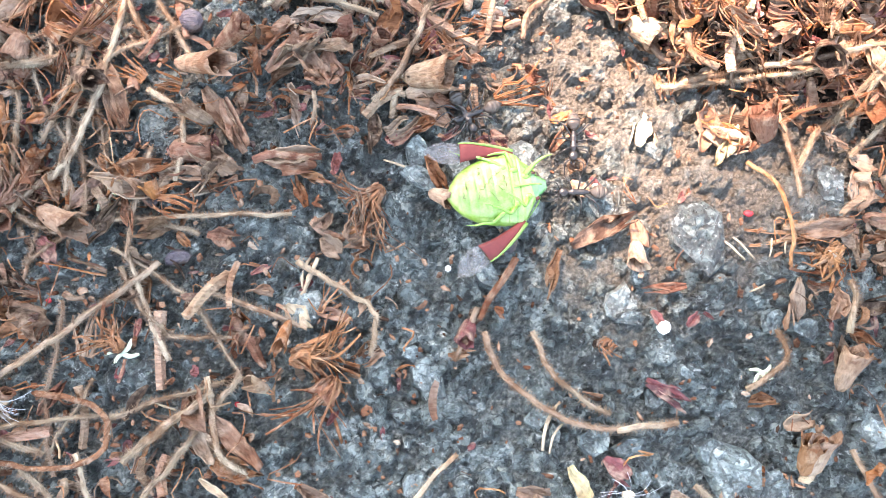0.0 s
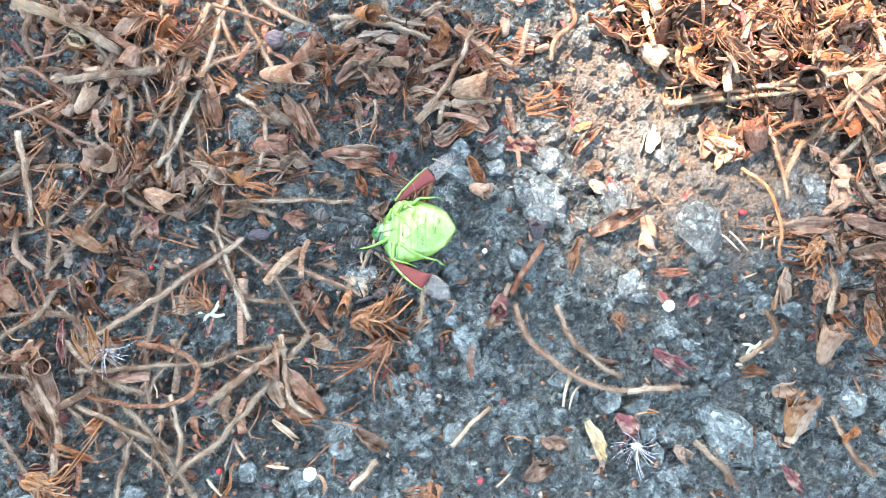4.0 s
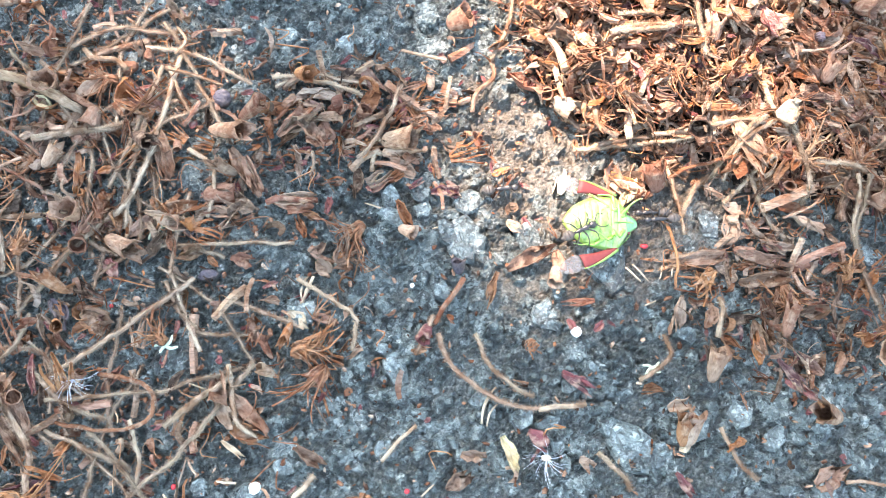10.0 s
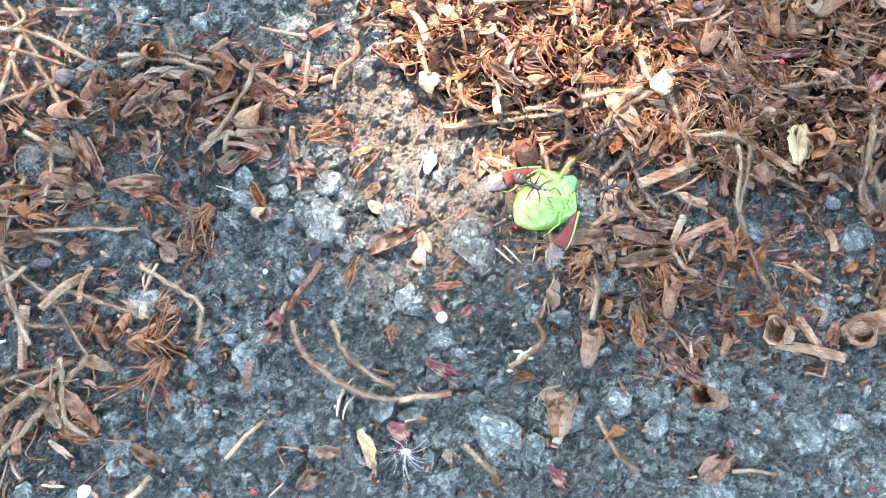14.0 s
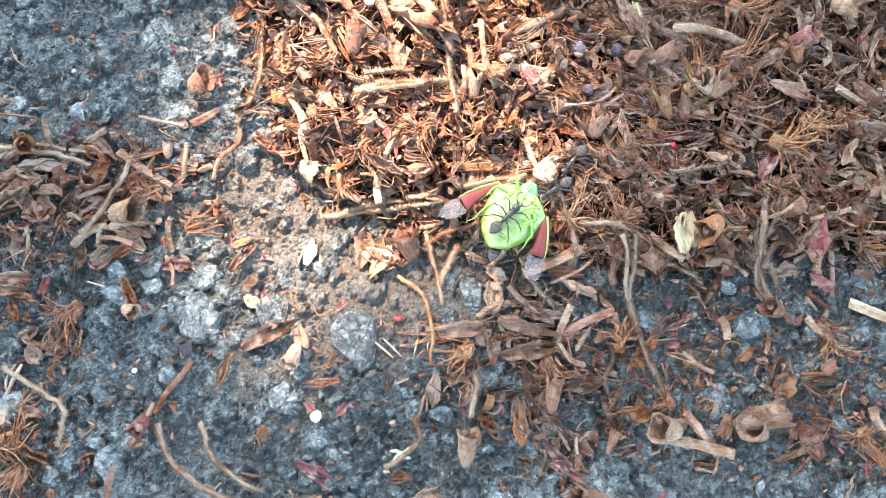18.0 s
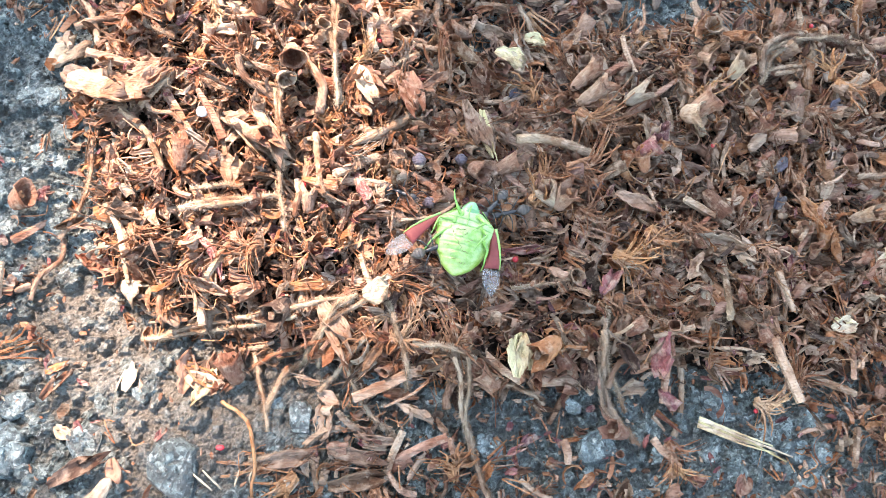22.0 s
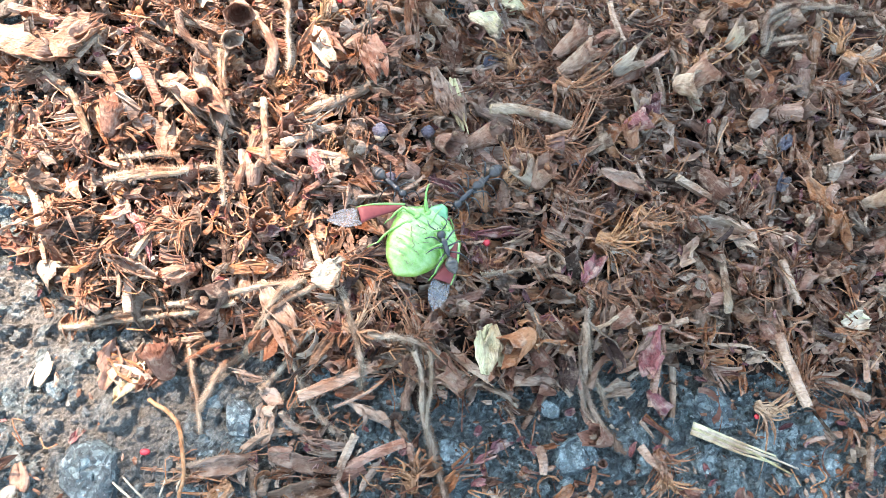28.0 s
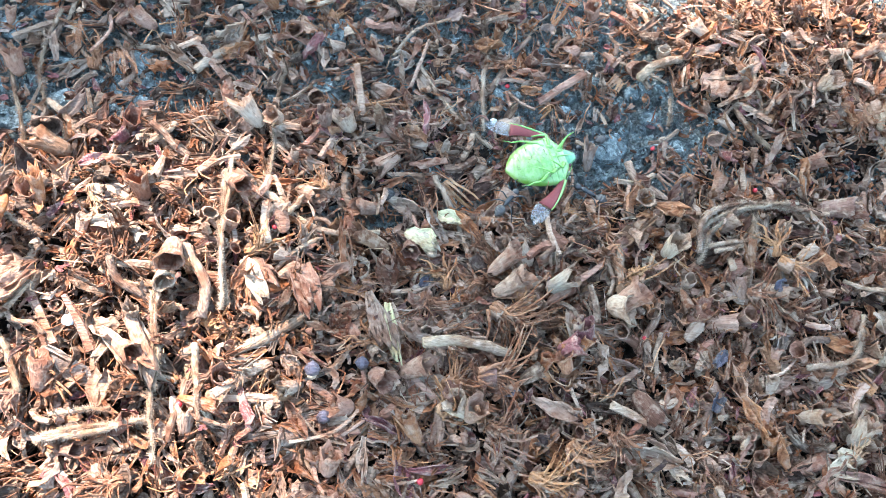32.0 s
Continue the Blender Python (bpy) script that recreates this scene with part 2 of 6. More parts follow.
def gravel_look(n, where, pick, calm=1.0):
    """Broken grey stone: angular grains of three sizes, each with its own shade, dark joints, and pale glints painted
    into the colour. Gives colour and height.
    """
    warp = n.add("ShaderNodeVectorMath")
    warp.operation = "MULTIPLY_ADD"
    wob = n.add("ShaderNodeTexNoise", Scale=900.0, Detail=3.0)
    n.wire(where, wob.inputs["Vector"])
    n.wire(wob.outputs["Color"], warp.inputs[0])
    warp.inputs[1].default_value = (0.0022, 0.0022, 0.0022)
    n.wire(where, warp.inputs[2])
    grains = []
    for scale in (300.0, 760.0, 1900.0):
        cell = n.add("ShaderNodeTexVoronoi", Scale=scale)
        edge = n.add("ShaderNodeTexVoronoi", Scale=scale)
        edge.feature = "DISTANCE_TO_EDGE"
        for node in (cell, edge):
            n.wire(warp.outputs[0], node.inputs["Vector"])
        tone = n.add("ShaderNodeSeparateXYZ")
        n.wire(cell.outputs["Color"], tone.inputs[0])
        # each grain is a plane that leans its own way
        away, lean, slope = (n.add("ShaderNodeVectorMath") for _ in range(3))
        away.operation, lean.operation, slope.operation = "SUBTRACT", "SUBTRACT", "DOT_PRODUCT"
        n.wire(warp.outputs[0], away.inputs[0])
        n.wire(cell.outputs["Position"], away.inputs[1])
        n.wire(cell.outputs["Color"], lean.inputs[0])
        lean.inputs[1].default_value = (0.5, 0.5, 0.5)
        n.wire(away.outputs[0], slope.inputs[0])
        n.wire(lean.outputs[0], slope.inputs[1])
        grains.append((tone.outputs[0], edge.outputs["Distance"], tone.outputs[1], slope.outputs["Value"]))
    (t1, e1, h1, s1), (t2, e2, h2, s2), (t3, e3, h3, s3) = grains
    shade = n.maths("ADD", n.maths("MULTIPLY", pick, 0.20), n.maths("ADD", n.maths("MULTIPLY", t1, 0.18), n.maths("ADD", n.maths("MULTIPLY", t2, 0.28), n.maths("MULTIPLY", t3, 0.34))))
    base = n.ramp(shade, (0.27, (0.019, 0.024, 0.024)), (0.42, (0.066, 0.085, 0.081)), (0.57, (0.145, 0.182, 0.173)), (0.71, (0.245, 0.287, 0.268)), (0.88, (0.46, 0.50, 0.46)))
    fine = n.noise(1500, 6.0, 0.8, where)
    c = n.mix(n.ramp(fine, (0.56, (0, 0, 0)), (0.66, (0.85 * calm, 0.85 * calm, 0.85 * calm))), base, (0.50, 0.54, 0.51))
    c = n.mix(n.ramp(fine, (0.35, (0.9 * calm, 0.9 * calm, 0.9 * calm)), (0.44, (0, 0, 0))), c, (0.016, 0.017, 0.017))
    c = n.mix(n.ramp(e1, (0.0, (0.7, 0.7, 0.7)), (0.05, (0, 0, 0))), c, (0.018, 0.018, 0.018))
    c = n.mix(n.ramp(e2, (0.0, (0.5, 0.5, 0.5)), (0.07, (0, 0, 0))), c, (0.02, 0.02, 0.02))
    facets = n.maths("ADD", n.maths("MULTIPLY", s1, 1000.0), n.maths("ADD", n.maths("MULTIPLY", s2, 1300.0 * calm), n.maths("MULTIPLY", s3, 1500.0 * calm)))
    steps = n.maths("ADD", n.maths("MULTIPLY", h1, 0.5), n.maths("ADD", n.maths("MULTIPLY", h2, 0.45), n.maths("MULTIPLY", h3, 0.25)))
    height = n.maths("ADD", n.maths("ADD", facets, steps), n.maths("MULTIPLY", fine, 0.8))
    gloss = n.ramp(fine, (0.35, (0.24, 0.24, 0.24)), (0.65, (0.50, 0.50, 0.50)))
    return c, height, gloss


def asphalt():
    n = Nodes("asphalt")
    where = n.own()
    stone, proud, dirt = n.attribute("stone"), n.attribute("proud"), n.attribute("dirt")
    c, height, gloss = gravel_look(n, where, stone)
    tar = n.ramp(n.noise(1900, 5.0, 0.78, where), (0.34, (0.014, 0.014, 0.014)), (0.5, (0.105, 0.114, 0.103)), (0.67, (0.33, 0.345, 0.30)))
    c = n.mix(n.ramp(proud, (0.05, (0.85, 0.85, 0.85)), (0.55, (0.12, 0.12, 0.12))), c, tar)
    sand = n.ramp(n.noise(3200, 4.0, 0.8, where), (0.3, (0.028, 0.024, 0.019)), (0.5, (0.122, 0.107, 0.087)), (0.68, (0.28, 0.255, 0.215)))
    cover = n.maths("ADD", n.maths("SUBTRACT", dirt, n.maths("MULTIPLY", proud, 0.30)), n.maths("MULTIPLY", n.maths("SUBTRACT", n.noise(230, 6.0, 0.75, where), 0.5), 1.7))
    c = n.mix(n.ramp(cover, (0.40, (0, 0, 0)), (0.74, (0.9, 0.9, 0.9))), c, sand)
    n.bump(height, 0.0009, 1.0)
    return n.set(c, gloss, 0.45)


M_ASPHALT = asphalt()


def chip_stone():
    n = Nodes("aggregate_stone")
    where = n.own()
    grit, height, gloss = gravel_look(n, where, n.chance(False), 0.8)
    # a worn chip shows one broken face of its own shade, with only a little grit
    face = n.ramp(n.chance(False), (0.0, (0.034, 0.043, 0.046)), (0.5, (0.084, 0.105, 0.107)), (0.85, (0.145, 0.172, 0.166)), (1.0, (0.28, 0.30, 0.275)))
    c = n.mix(n.ramp(n.noise(700, 5.0, 0.7, where), (0.32, (0.35, 0.35, 0.35)), (0.56, (0.95, 0.95, 0.95))), face, grit)
    n.bump(height, 0.0006, 0.8)
    return n.set(c, gloss, 0.5)


M_STONE = chip_stone()

# ---- ground ----
RNG = np.random.default_rng(7)


def mesh_of(name, verts, faces, mat, smooth=True):
    me = bpy.data.meshes.new(name)
    me.from_pydata([tuple(v) for v in verts], [], faces)
    me.materials.append(mat)
    me.polygons.foreach_set("use_smooth", [smooth] * len(me.polygons))
    me.update()
    return me


def blob(x, y, cx, cy, rx, ry, turn=0.0, soft=0.35):
    """1 inside an ellipse (all in mm), falling to 0 across its edge."""
    c, s = math.cos(radians(turn)), math.sin(radians(turn))
    u, v = ((x - cx) * c + (y - cy) * s) / rx, ((y - cy) * c - (x - cx) * s) / ry
    return np.clip((1 + soft - np.sqrt(u * u + v * v)) / (2 * soft), 0, 1)


def litter(x, y):
    """How thickly the litter covers the asphalt, 0 to 1, at a place in mm."""
    x, y = np.asarray(x, float), np.asarray(y, float)
    d = np.zeros(np.broadcast(x, y).shape)

    def lay(amount, *ellipse):
        np.maximum(d, amount * blob(x, y, *ellipse), out=d)

    lay(1.0, 3, 31, 17, 17, 10, 0.2)
    lay(1.0, 8, 46, 25, 22, 0, 0.15)
    lay(1.0, 45, 28, 44, 21, 8, 0.12)
    lay(0.9, 92, 40, 28, 27, 10, 0.2)
    lay(1.0, 60, 47, 40, 14, 8, 0.15)
    lay(0.95, 112, 84, 30, 16, -10, 0.25)
    lay(0.72, 20, 66, 42, 10, 5, 0.3)
    lay(0.48, 25, 88, 60, 16, 0, 0.4)
    lay(0.6, 98, 68, 20, 8, 0, 0.3)
    lay(0.85, 84, 19, 30, 12, 4, 0.2)
    lay(0.5, 100, 2, 20, 14, 0, 0.4)
    lay(0.42, 23, -7, 11, 11, 0, 0.5)
    lay(0.25, 42, -8, 24, 10, 0, 0.5)
    lay(0.3, 78, -14, 26, 10, 0, 0.5)
    lay(0.50, -74, 9, 26, 22, 0, 0.4)
    lay(0.34, -68, -20, 22, 16, 0, 0.45)
    lay(0.52, -45, 16, 22, 9, 0, 0.4)
    lay(0.2, -45, -16, 16, 16, 0, 0.5)
    return d


def heap(x, y):
    """The height of the heaped litter, in mm."""
    d = litter(x, y)
    return 4.8 * np.clip((d - 0.45) / 0.55, 0, 1) ** 1.3


HEAP_GRID = heap(*np.meshgrid(np.arange(-130, 161), np.arange(-80, 141)))


def heap_at(x, y):
    """The same height read from a 1 mm grid, for single places."""
    return float(HEAP_GRID[min(max(int(round(y)) + 80, 0), 220), min(max(int(round(x)) + 130, 0), 290)])


TRAIL = ((-23, 0), (-26, 6), (-37, -5), (-33, -4), (-27, 1), (-3, 2), (7, -1), (16, 10), (17, 11), (32, 22), (35, 25), (34, 24), (35, 23), (33, 22), (37, 31), (43, 44), (46, 52), (59, 65))


def off_trail(x, y):
    """How far, in mm, a place lies from the line along which the bug is dragged."""
    best = 1e9
    for (ax, ay), (bx, by) in zip(TRAIL, TRAIL[1:]):
        dx, dy = bx - ax, by - ay
        s = min(max(((x - ax) * dx + (y - ay) * dy) / (dx * dx + dy * dy + 1e-9), 0), 1)
        best = min(best, math.hypot(x - ax - s * dx, y - ay - s * dy))
    return best


def stone_field():
    """Heights (mm) and tags of the worn asphalt: chips of two sizes pressed into the tar."""
    xs = np.arange(-100, 132.1, 0.37)
    ys = np.arange(-50, 110.1, 0.37)
    far = np.array([200, 400, 1000, 3000, 10000, 60000.0])
    X, Y = np.meshgrid(np.r_[-far[::-1], xs, far], np.r_[-far[::-1], ys, far])
    shape = X.shape
    px, py = X.ravel(), Y.ravel()
    near = (np.abs(px - 16) < 117) & (np.abs(py - 30) < 81)
    height, tag, proud = np.zeros(px.size), np.full(px.size, 0.3), np.zeros(px.size)
    for count, low, high, lift in ((13000, 0.4, 1.3, 1.15), (2800, 1.0, 2.3, 1.45), (420, 2.2, 4.4, 1.4)):
        for _ in range(count):
            cx, cy, r = RNG.uniform(-98, 130), RNG.uniform(-48, 108), RNG.uniform(low, high)
            i0, i1 = np.searchsorted(xs, (cx - 1.5 * r, cx + 1.5 * r)) + 6
            j0, j1 = np.searchsorted(ys, (cy - 1.5 * r, cy + 1.5 * r)) + 6
            gx, gy = X[j0:j1, i0:i1] - cx, Y[j0:j1, i0:i1] - cy
            turn, flat = RNG.uniform(0, 6.28), RNG.uniform(0.55, 1.0)
            u, v = gx * math.cos(turn) + gy * math.sin(turn), (gy * math.cos(turn) - gx * math.sin(turn)) / flat
            ang = np.arctan2(v, u)
            sides, phase = RNG.integers(4, 7), RNG.uniform(0, 6.28)
            edge = np.cos(math.pi / sides) / np.cos((ang + phase) % (2 * math.pi / sides) - math.pi / sides)
            q = np.sqrt(u * u + v * v) / (r * (0.35 + 0.65 * edge))
            inside = np.clip((1.0 - q) / 0.16, 0, 1)
            top = lift * RNG.uniform(0.15, 1.0) + u * RNG.normal(0, 0.30) + v * RNG.normal(0, 0.30)
            top = np.minimum(top, lift * 1.25 - np.abs(u * RNG.normal(0, 0.3) + v * RNG.normal(0, 0.3)))
            rise = inside * np.maximum(top, 0.05)
            index = (np.arange(j0, j1)[:, None] * shape[1] + np.arange(i0, i1)[None, :])
            better = rise > height[index]
            height[index[better]] = rise[better]
            proud[index[better]] = inside[better]
            tag[index[better]] = RNG.uniform()
    rough = RNG.normal(0, 0.085, px.size) + 0.12 * np.sin(px * 2.9 + 3 * np.sin(py * 1.7)) * np.sin(py * 3.3 + 2 * np.sin(px * 1.3))
    wave = 0.5 * np.sin(px * 0.09 + 1.0) * np.cos(py * 0.11) + 0.3 * np.sin(px * 0.23 + py * 0.17)
    z = np.where(near, height - 1.1 + rough + 0.5 * wave, -0.4)
    dirt = np.zeros(px.size)
    for amount, *ellipse in ((1.0, 2, 2, 20, 13, 10), (0.95, -12, 13, 16, 13, 0), (1.0, 12, 10, 24, 11, 5), (0.4, -60, 5, 20, 16, 0)):
        dirt = np.maximum(dirt, amount * blob(px, py, *ellipse, 0.6))
    dirt = np.maximum(dirt, 0.62 * np.clip(litter(px, py) * 1.3 - 0.3, 0, 1))
    return px, py, z, tag, proud, dirt, shape


def build_ground():
    px, py, z, tag, proud, dirt, shape = stone_field()
    me = bpy.data.meshes.new("ground")
    rows, cols = shape
    a = (np.arange(rows - 1)[:, None] * cols + np.arange(cols - 1)[None, :]).ravel()
    quads = np.stack([a, a + 1, a + cols + 1, a + cols], 1)
    me.vertices.add(px.size)
    me.vertices.foreach_set("co", np.stack([px, py, z], 1).ravel() * MM)
    me.loops.add(quads.size)
    me.loops.foreach_set("vertex_index", quads.ravel())
    me.polygons.add(len(quads))
    me.polygons.foreach_set("loop_start", np.arange(0, quads.size, 4))
    me.polygons.foreach_set("use_smooth", np.zeros(len(quads), bool))
    for name, values in (("stone", tag), ("proud", proud), ("dirt", dirt)):
        me.attributes.new(name, "FLOAT", "POINT").data.foreach_set("value", values.astype(np.float32))
    me.update(calc_edges=True)
    me.validate()
    me.materials.append(M_ASPHALT)
    return tagged(new("ground", me), "worn dark grey asphalt with exposed stone chips and sandy dirt", "asphalt", kind="structure")


GROUND = build_ground()


def build_bed():
    """The fine crumbled litter under the loose pieces, heaped where they lie thickest, its colour darkened to deepen
    the shade between them.
    """
    xs, ys = np.arange(-95, 130, 0.75), np.arange(-45, 108, 0.75)
    X, Y = np.meshgrid(xs, ys)
    h = heap(X, Y)
    z = h * (0.50 + 0.20 * np.sin(X * 0.7 + 2 * np.sin(Y * 0.4)) * np.cos(Y * 0.8)) + RNG.normal(0, 0.22, X.shape) - 1.1 - (h < 0.6) * 1.5
    rows, cols = X.shape
    faces = [(k, k + 1, k + cols + 1, k + cols) for j in range(rows - 1) for k in range(j * cols, j * cols + cols - 1) if h.flat[k] > 0.25]
    used = np.unique(np.array(faces))
    back = np.full(X.size, -1)
    back[used] = np.arange(len(used))
    verts = np.stack([X.ravel(), Y.ravel(), z.ravel()], 1)[used] * MM
    n = Nodes("litter_bed")
    where = n.own()
    # Near-black stops put the shade of the heap's gaps into the crumb colour.
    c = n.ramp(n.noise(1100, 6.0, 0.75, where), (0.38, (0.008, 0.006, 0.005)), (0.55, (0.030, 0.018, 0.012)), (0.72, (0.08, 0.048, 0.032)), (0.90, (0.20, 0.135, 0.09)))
    n.bump(n.noise(1500, 5.0, 0.75, where), 0.0012, 1.0)
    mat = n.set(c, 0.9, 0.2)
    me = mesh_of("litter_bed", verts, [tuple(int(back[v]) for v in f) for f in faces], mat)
    tagged(new("litter_bed", me), "heaped brown flower litter crumbs on the asphalt, darkened for shade in the gaps", "litter", kind="stuff")


build_bed()

# ---- shapes of the dried litter (all in mm, lying along +x, base at the origin) ----
def sheet(n, m, place, thick):
    """A thin curved sheet with two faces and an edge; place(u, v) gives mm, u and v from 0 to 1."""
    P = np.array([[place(i / (n - 1), j / (m - 1)) for j in range(m)] for i in range(n)])
    du, dv = np.gradient(P, axis=0), np.gradient(P, axis=1)
    N = np.cross(du, dv)
    N /= np.linalg.norm(N, axis=2, keepdims=True) + 1e-9
    verts = np.concatenate([(P + N * thick / 2).reshape(-1, 3), (P - N * thick / 2).reshape(-1, 3)])
    k, faces = n * m, []
    for i in range(n - 1):
        for j in range(m - 1):
            a = i * m + j
            faces += [(a, a + m, a + m + 1, a + 1), (k + a, k + a + 1, k + a + m + 1, k + a + m)]
    ring = [j for j in range(m)] + [i * m + m - 1 for i in range(1, n)] + [(n - 1) * m + j for j in range(m - 2, -1, -1)] + [i * m for i in range(n - 2, 0, -1)]
    for a, b in zip(ring, ring[1:] + ring[:1]):
        faces.append((a, b, k + b, k + a))
    return verts, faces


def tube(points, radii, sides=6, caps=True, knobs=0.12, rng=RNG):
    """A closed, slightly knobbly tube along points."""
    P, R = np.array(points, float), np.array(radii, float)
    T = np.gradient(P, axis=0)
    T /= np.linalg.norm(T, axis=1, keepdims=True) + 1e-9
    ref = np.array([0.0, 0.0, 1.0]) if abs(T[:, 2]).max() < 0.9 else np.array([0.3, 1.0, 0.1])
    A = np.cross(T, ref)
    A /= np.linalg.norm(A, axis=1, keepdims=True) + 1e-9
    B = np.cross(A, T)
    turn = np.arange(sides) * 2 * math.pi / sides
    wob = 1 + rng.normal(0, knobs, (len(P), sides))
    ring = P[:, None] + (R[:, None] * wob)[..., None] * (np.cos(turn)[None, :, None] * A[:, None] + np.sin(turn)[None, :, None] * B[:, None])
    verts, faces = ring.reshape(-1, 3), []
    for i in range(len(P) - 1):
        for j in range(sides):
            a, b = i * sides + j, i * sides + (j + 1) % sides
            faces.append((a, b, b + sides, a + sides))
    if caps:
        faces += [tuple(range(sides - 1, -1, -1)), tuple(range(len(verts) - sides, len(verts)))]
    return verts, faces


def joined(pieces):
    verts, faces, base = [], [], 0
    for v, f in pieces:
        verts.append(np.asarray(v, float))
        faces += [tuple(k + base for k in face) for face in f]
        base += len(v)
    return np.concatenate(verts), faces


def spline(points, count):
    """A smooth line through a few points."""
    P = np.array(points, float)
    if len(P) == 2:
        return P[0] + (P[1] - P[0]) * np.linspace(0, 1, count)[:, None]
    Q = np.concatenate([[2 * P[0] - P[1]], P, [2 * P[-1] - P[-2]]])
    out = []
    for s in np.linspace(0, len(P) - 1 - 1e-6, count):
        i = int(s)
        t = s - i
        a, b, c, d = Q[i], Q[i + 1], Q[i + 2], Q[i + 3]
        out.append(0.5 * (2 * b + (c - a) * t + (2 * a - 5 * b + 4 * c - d) * t * t + (3 * b - a - 3 * c + d) * t ** 3))
    return np.array(out)


def bract_shape(rng, length, width, curl=1.2, bend=0.5, ragged=0.12, n=7, m=6):
    """A dried bract or petal: ribbed, rolled across, bent along, crumpled, its end torn into teeth."""
    wide, lean = rng.uniform(0.3, 0.7), rng.normal(0, 0.10)
    crease = rng.normal(0, 0.09, (n, m))
    teeth = 1 - np.abs(rng.normal(0, 0.05 + 1.6 * ragged, m))
    ribs = rng.normal(0, 0.10, m)
    blunt = rng.uniform(0.35, 0.95)

    def place(u, v):
        i, j = round(u * (n - 1)), round(v * (m - 1))
        w = width * ((1 - blunt * 0.6) * max(math.sin(math.pi * min(u * 0.93 + 0.04, 1) ** (0.7 / (wide + 0.3))), 0) ** 0.8 + blunt * (0.25 + 0.6 * u))
        s = (v - 0.5) * 2
        a = s * curl
        r = w / 2 / max(curl, 0.05)
        x = length * u * (1 + (teeth[j] - 1) * u)
        y = r * math.sin(a) + lean * length * u * u
        z = r * (1 - math.cos(a)) + bend * length * 0.5 * (u - 0.45) ** 2 + (ribs[j] + crease[i, j]) * width * (0.4 + 0.6 * u)
        return x, y + crease[i, (j + 2) % m] * width * 0.5, z

    return sheet(n, m, place, 0.08 + 0.02 * width)


def shred_shape(rng, length, width, strips=5):
    """A frayed scrap: narrow strips that part from one end."""
    pieces = []
    for k in range(strips):
        a = (k - (strips - 1) / 2) * rng.uniform(0.05, 0.16) + rng.normal(0, 0.05)
        l, w, up, bow = length * rng.uniform(0.55, 1.1), width / strips * rng.uniform(0.7, 1.5), rng.normal(0.05, 0.12), rng.normal(0, 0.18)
        wave, beat = rng.normal(0, 0.05), rng.uniform(3, 8)
        y0 = (k - (strips - 1) / 2) * width / strips

        def place(u, v, a=a, l=l, w=w, up=up, bow=bow, y0=y0, wave=wave, beat=beat):
            return l * u * math.cos(a), y0 + l * u * math.sin(a) + l * wave * math.sin(beat * u) + (v - 0.5) * w * (1.1 - 0.7 * u) + bow * l * u * u * 0.4, l * up * u + abs(v - 0.5) * w * 0.7 + bow * l * 0.3 * u * u + 0.1 * (k % 2)

        pieces.append(sheet(5, 3, place, 0.09))
    return joined(pieces)


def cup_shape(rng, length, radius, flare=1.25, sides=11, hollow=0.8):
    """An empty calyx: a tube shut at its foot, with a torn open mouth."""
    fl = 1 + (flare - 1) * 1.0
    prof = [(0.0, 0.35), (0.15, 0.72), (0.45, 0.92), (0.75, 1.0), (1.0, fl)]
    jag = rng.normal(0, 0.09, sides)
    squash = rng.uniform(0.65, 1.0)
    warp = rng.normal(0, 0.06, (len(prof), sides))
    verts, faces = [], []
    for inner in (False, True):
        for row, (u, r) in enumerate(prof):
            k = (r - (0.11 if inner else 0)) * radius
            x0 = u if not inner else 0.12 + 0.88 * u
            for j in range(sides):
                a = j * 2 * math.pi / sides
                verts.append((length * (x0 + (jag[j] if u > 0.9 else jag[j] * 0.2 * u)), k * math.cos(a) * (1 + jag[j] * 0.5 + warp[row, j]), k * math.sin(a) * squash * (1 + warp[row, j]) + 0.10 * length * u * u))
    rings = len(prof)
    for part_ in range(2):
        off = part_ * rings * sides
        for i in range(rings - 1):
            for j in range(sides):
                a, b = off + i * sides + j, off + i * sides + (j + 1) % sides
                faces.append((a, b, b + sides, a + sides) if not part_ else (a, a + sides, b + sides, b))
    for j in range(sides):
        a, b = (rings - 1) * sides + j, (rings - 1) * sides + (j + 1) % sides
        c = rings * sides
        faces.append((a, b, b + c, a + c))
    faces += [tuple(range(sides - 1, -1, -1)), tuple(range(rings * sides, rings * sides + sides))]
    return np.array(verts), faces


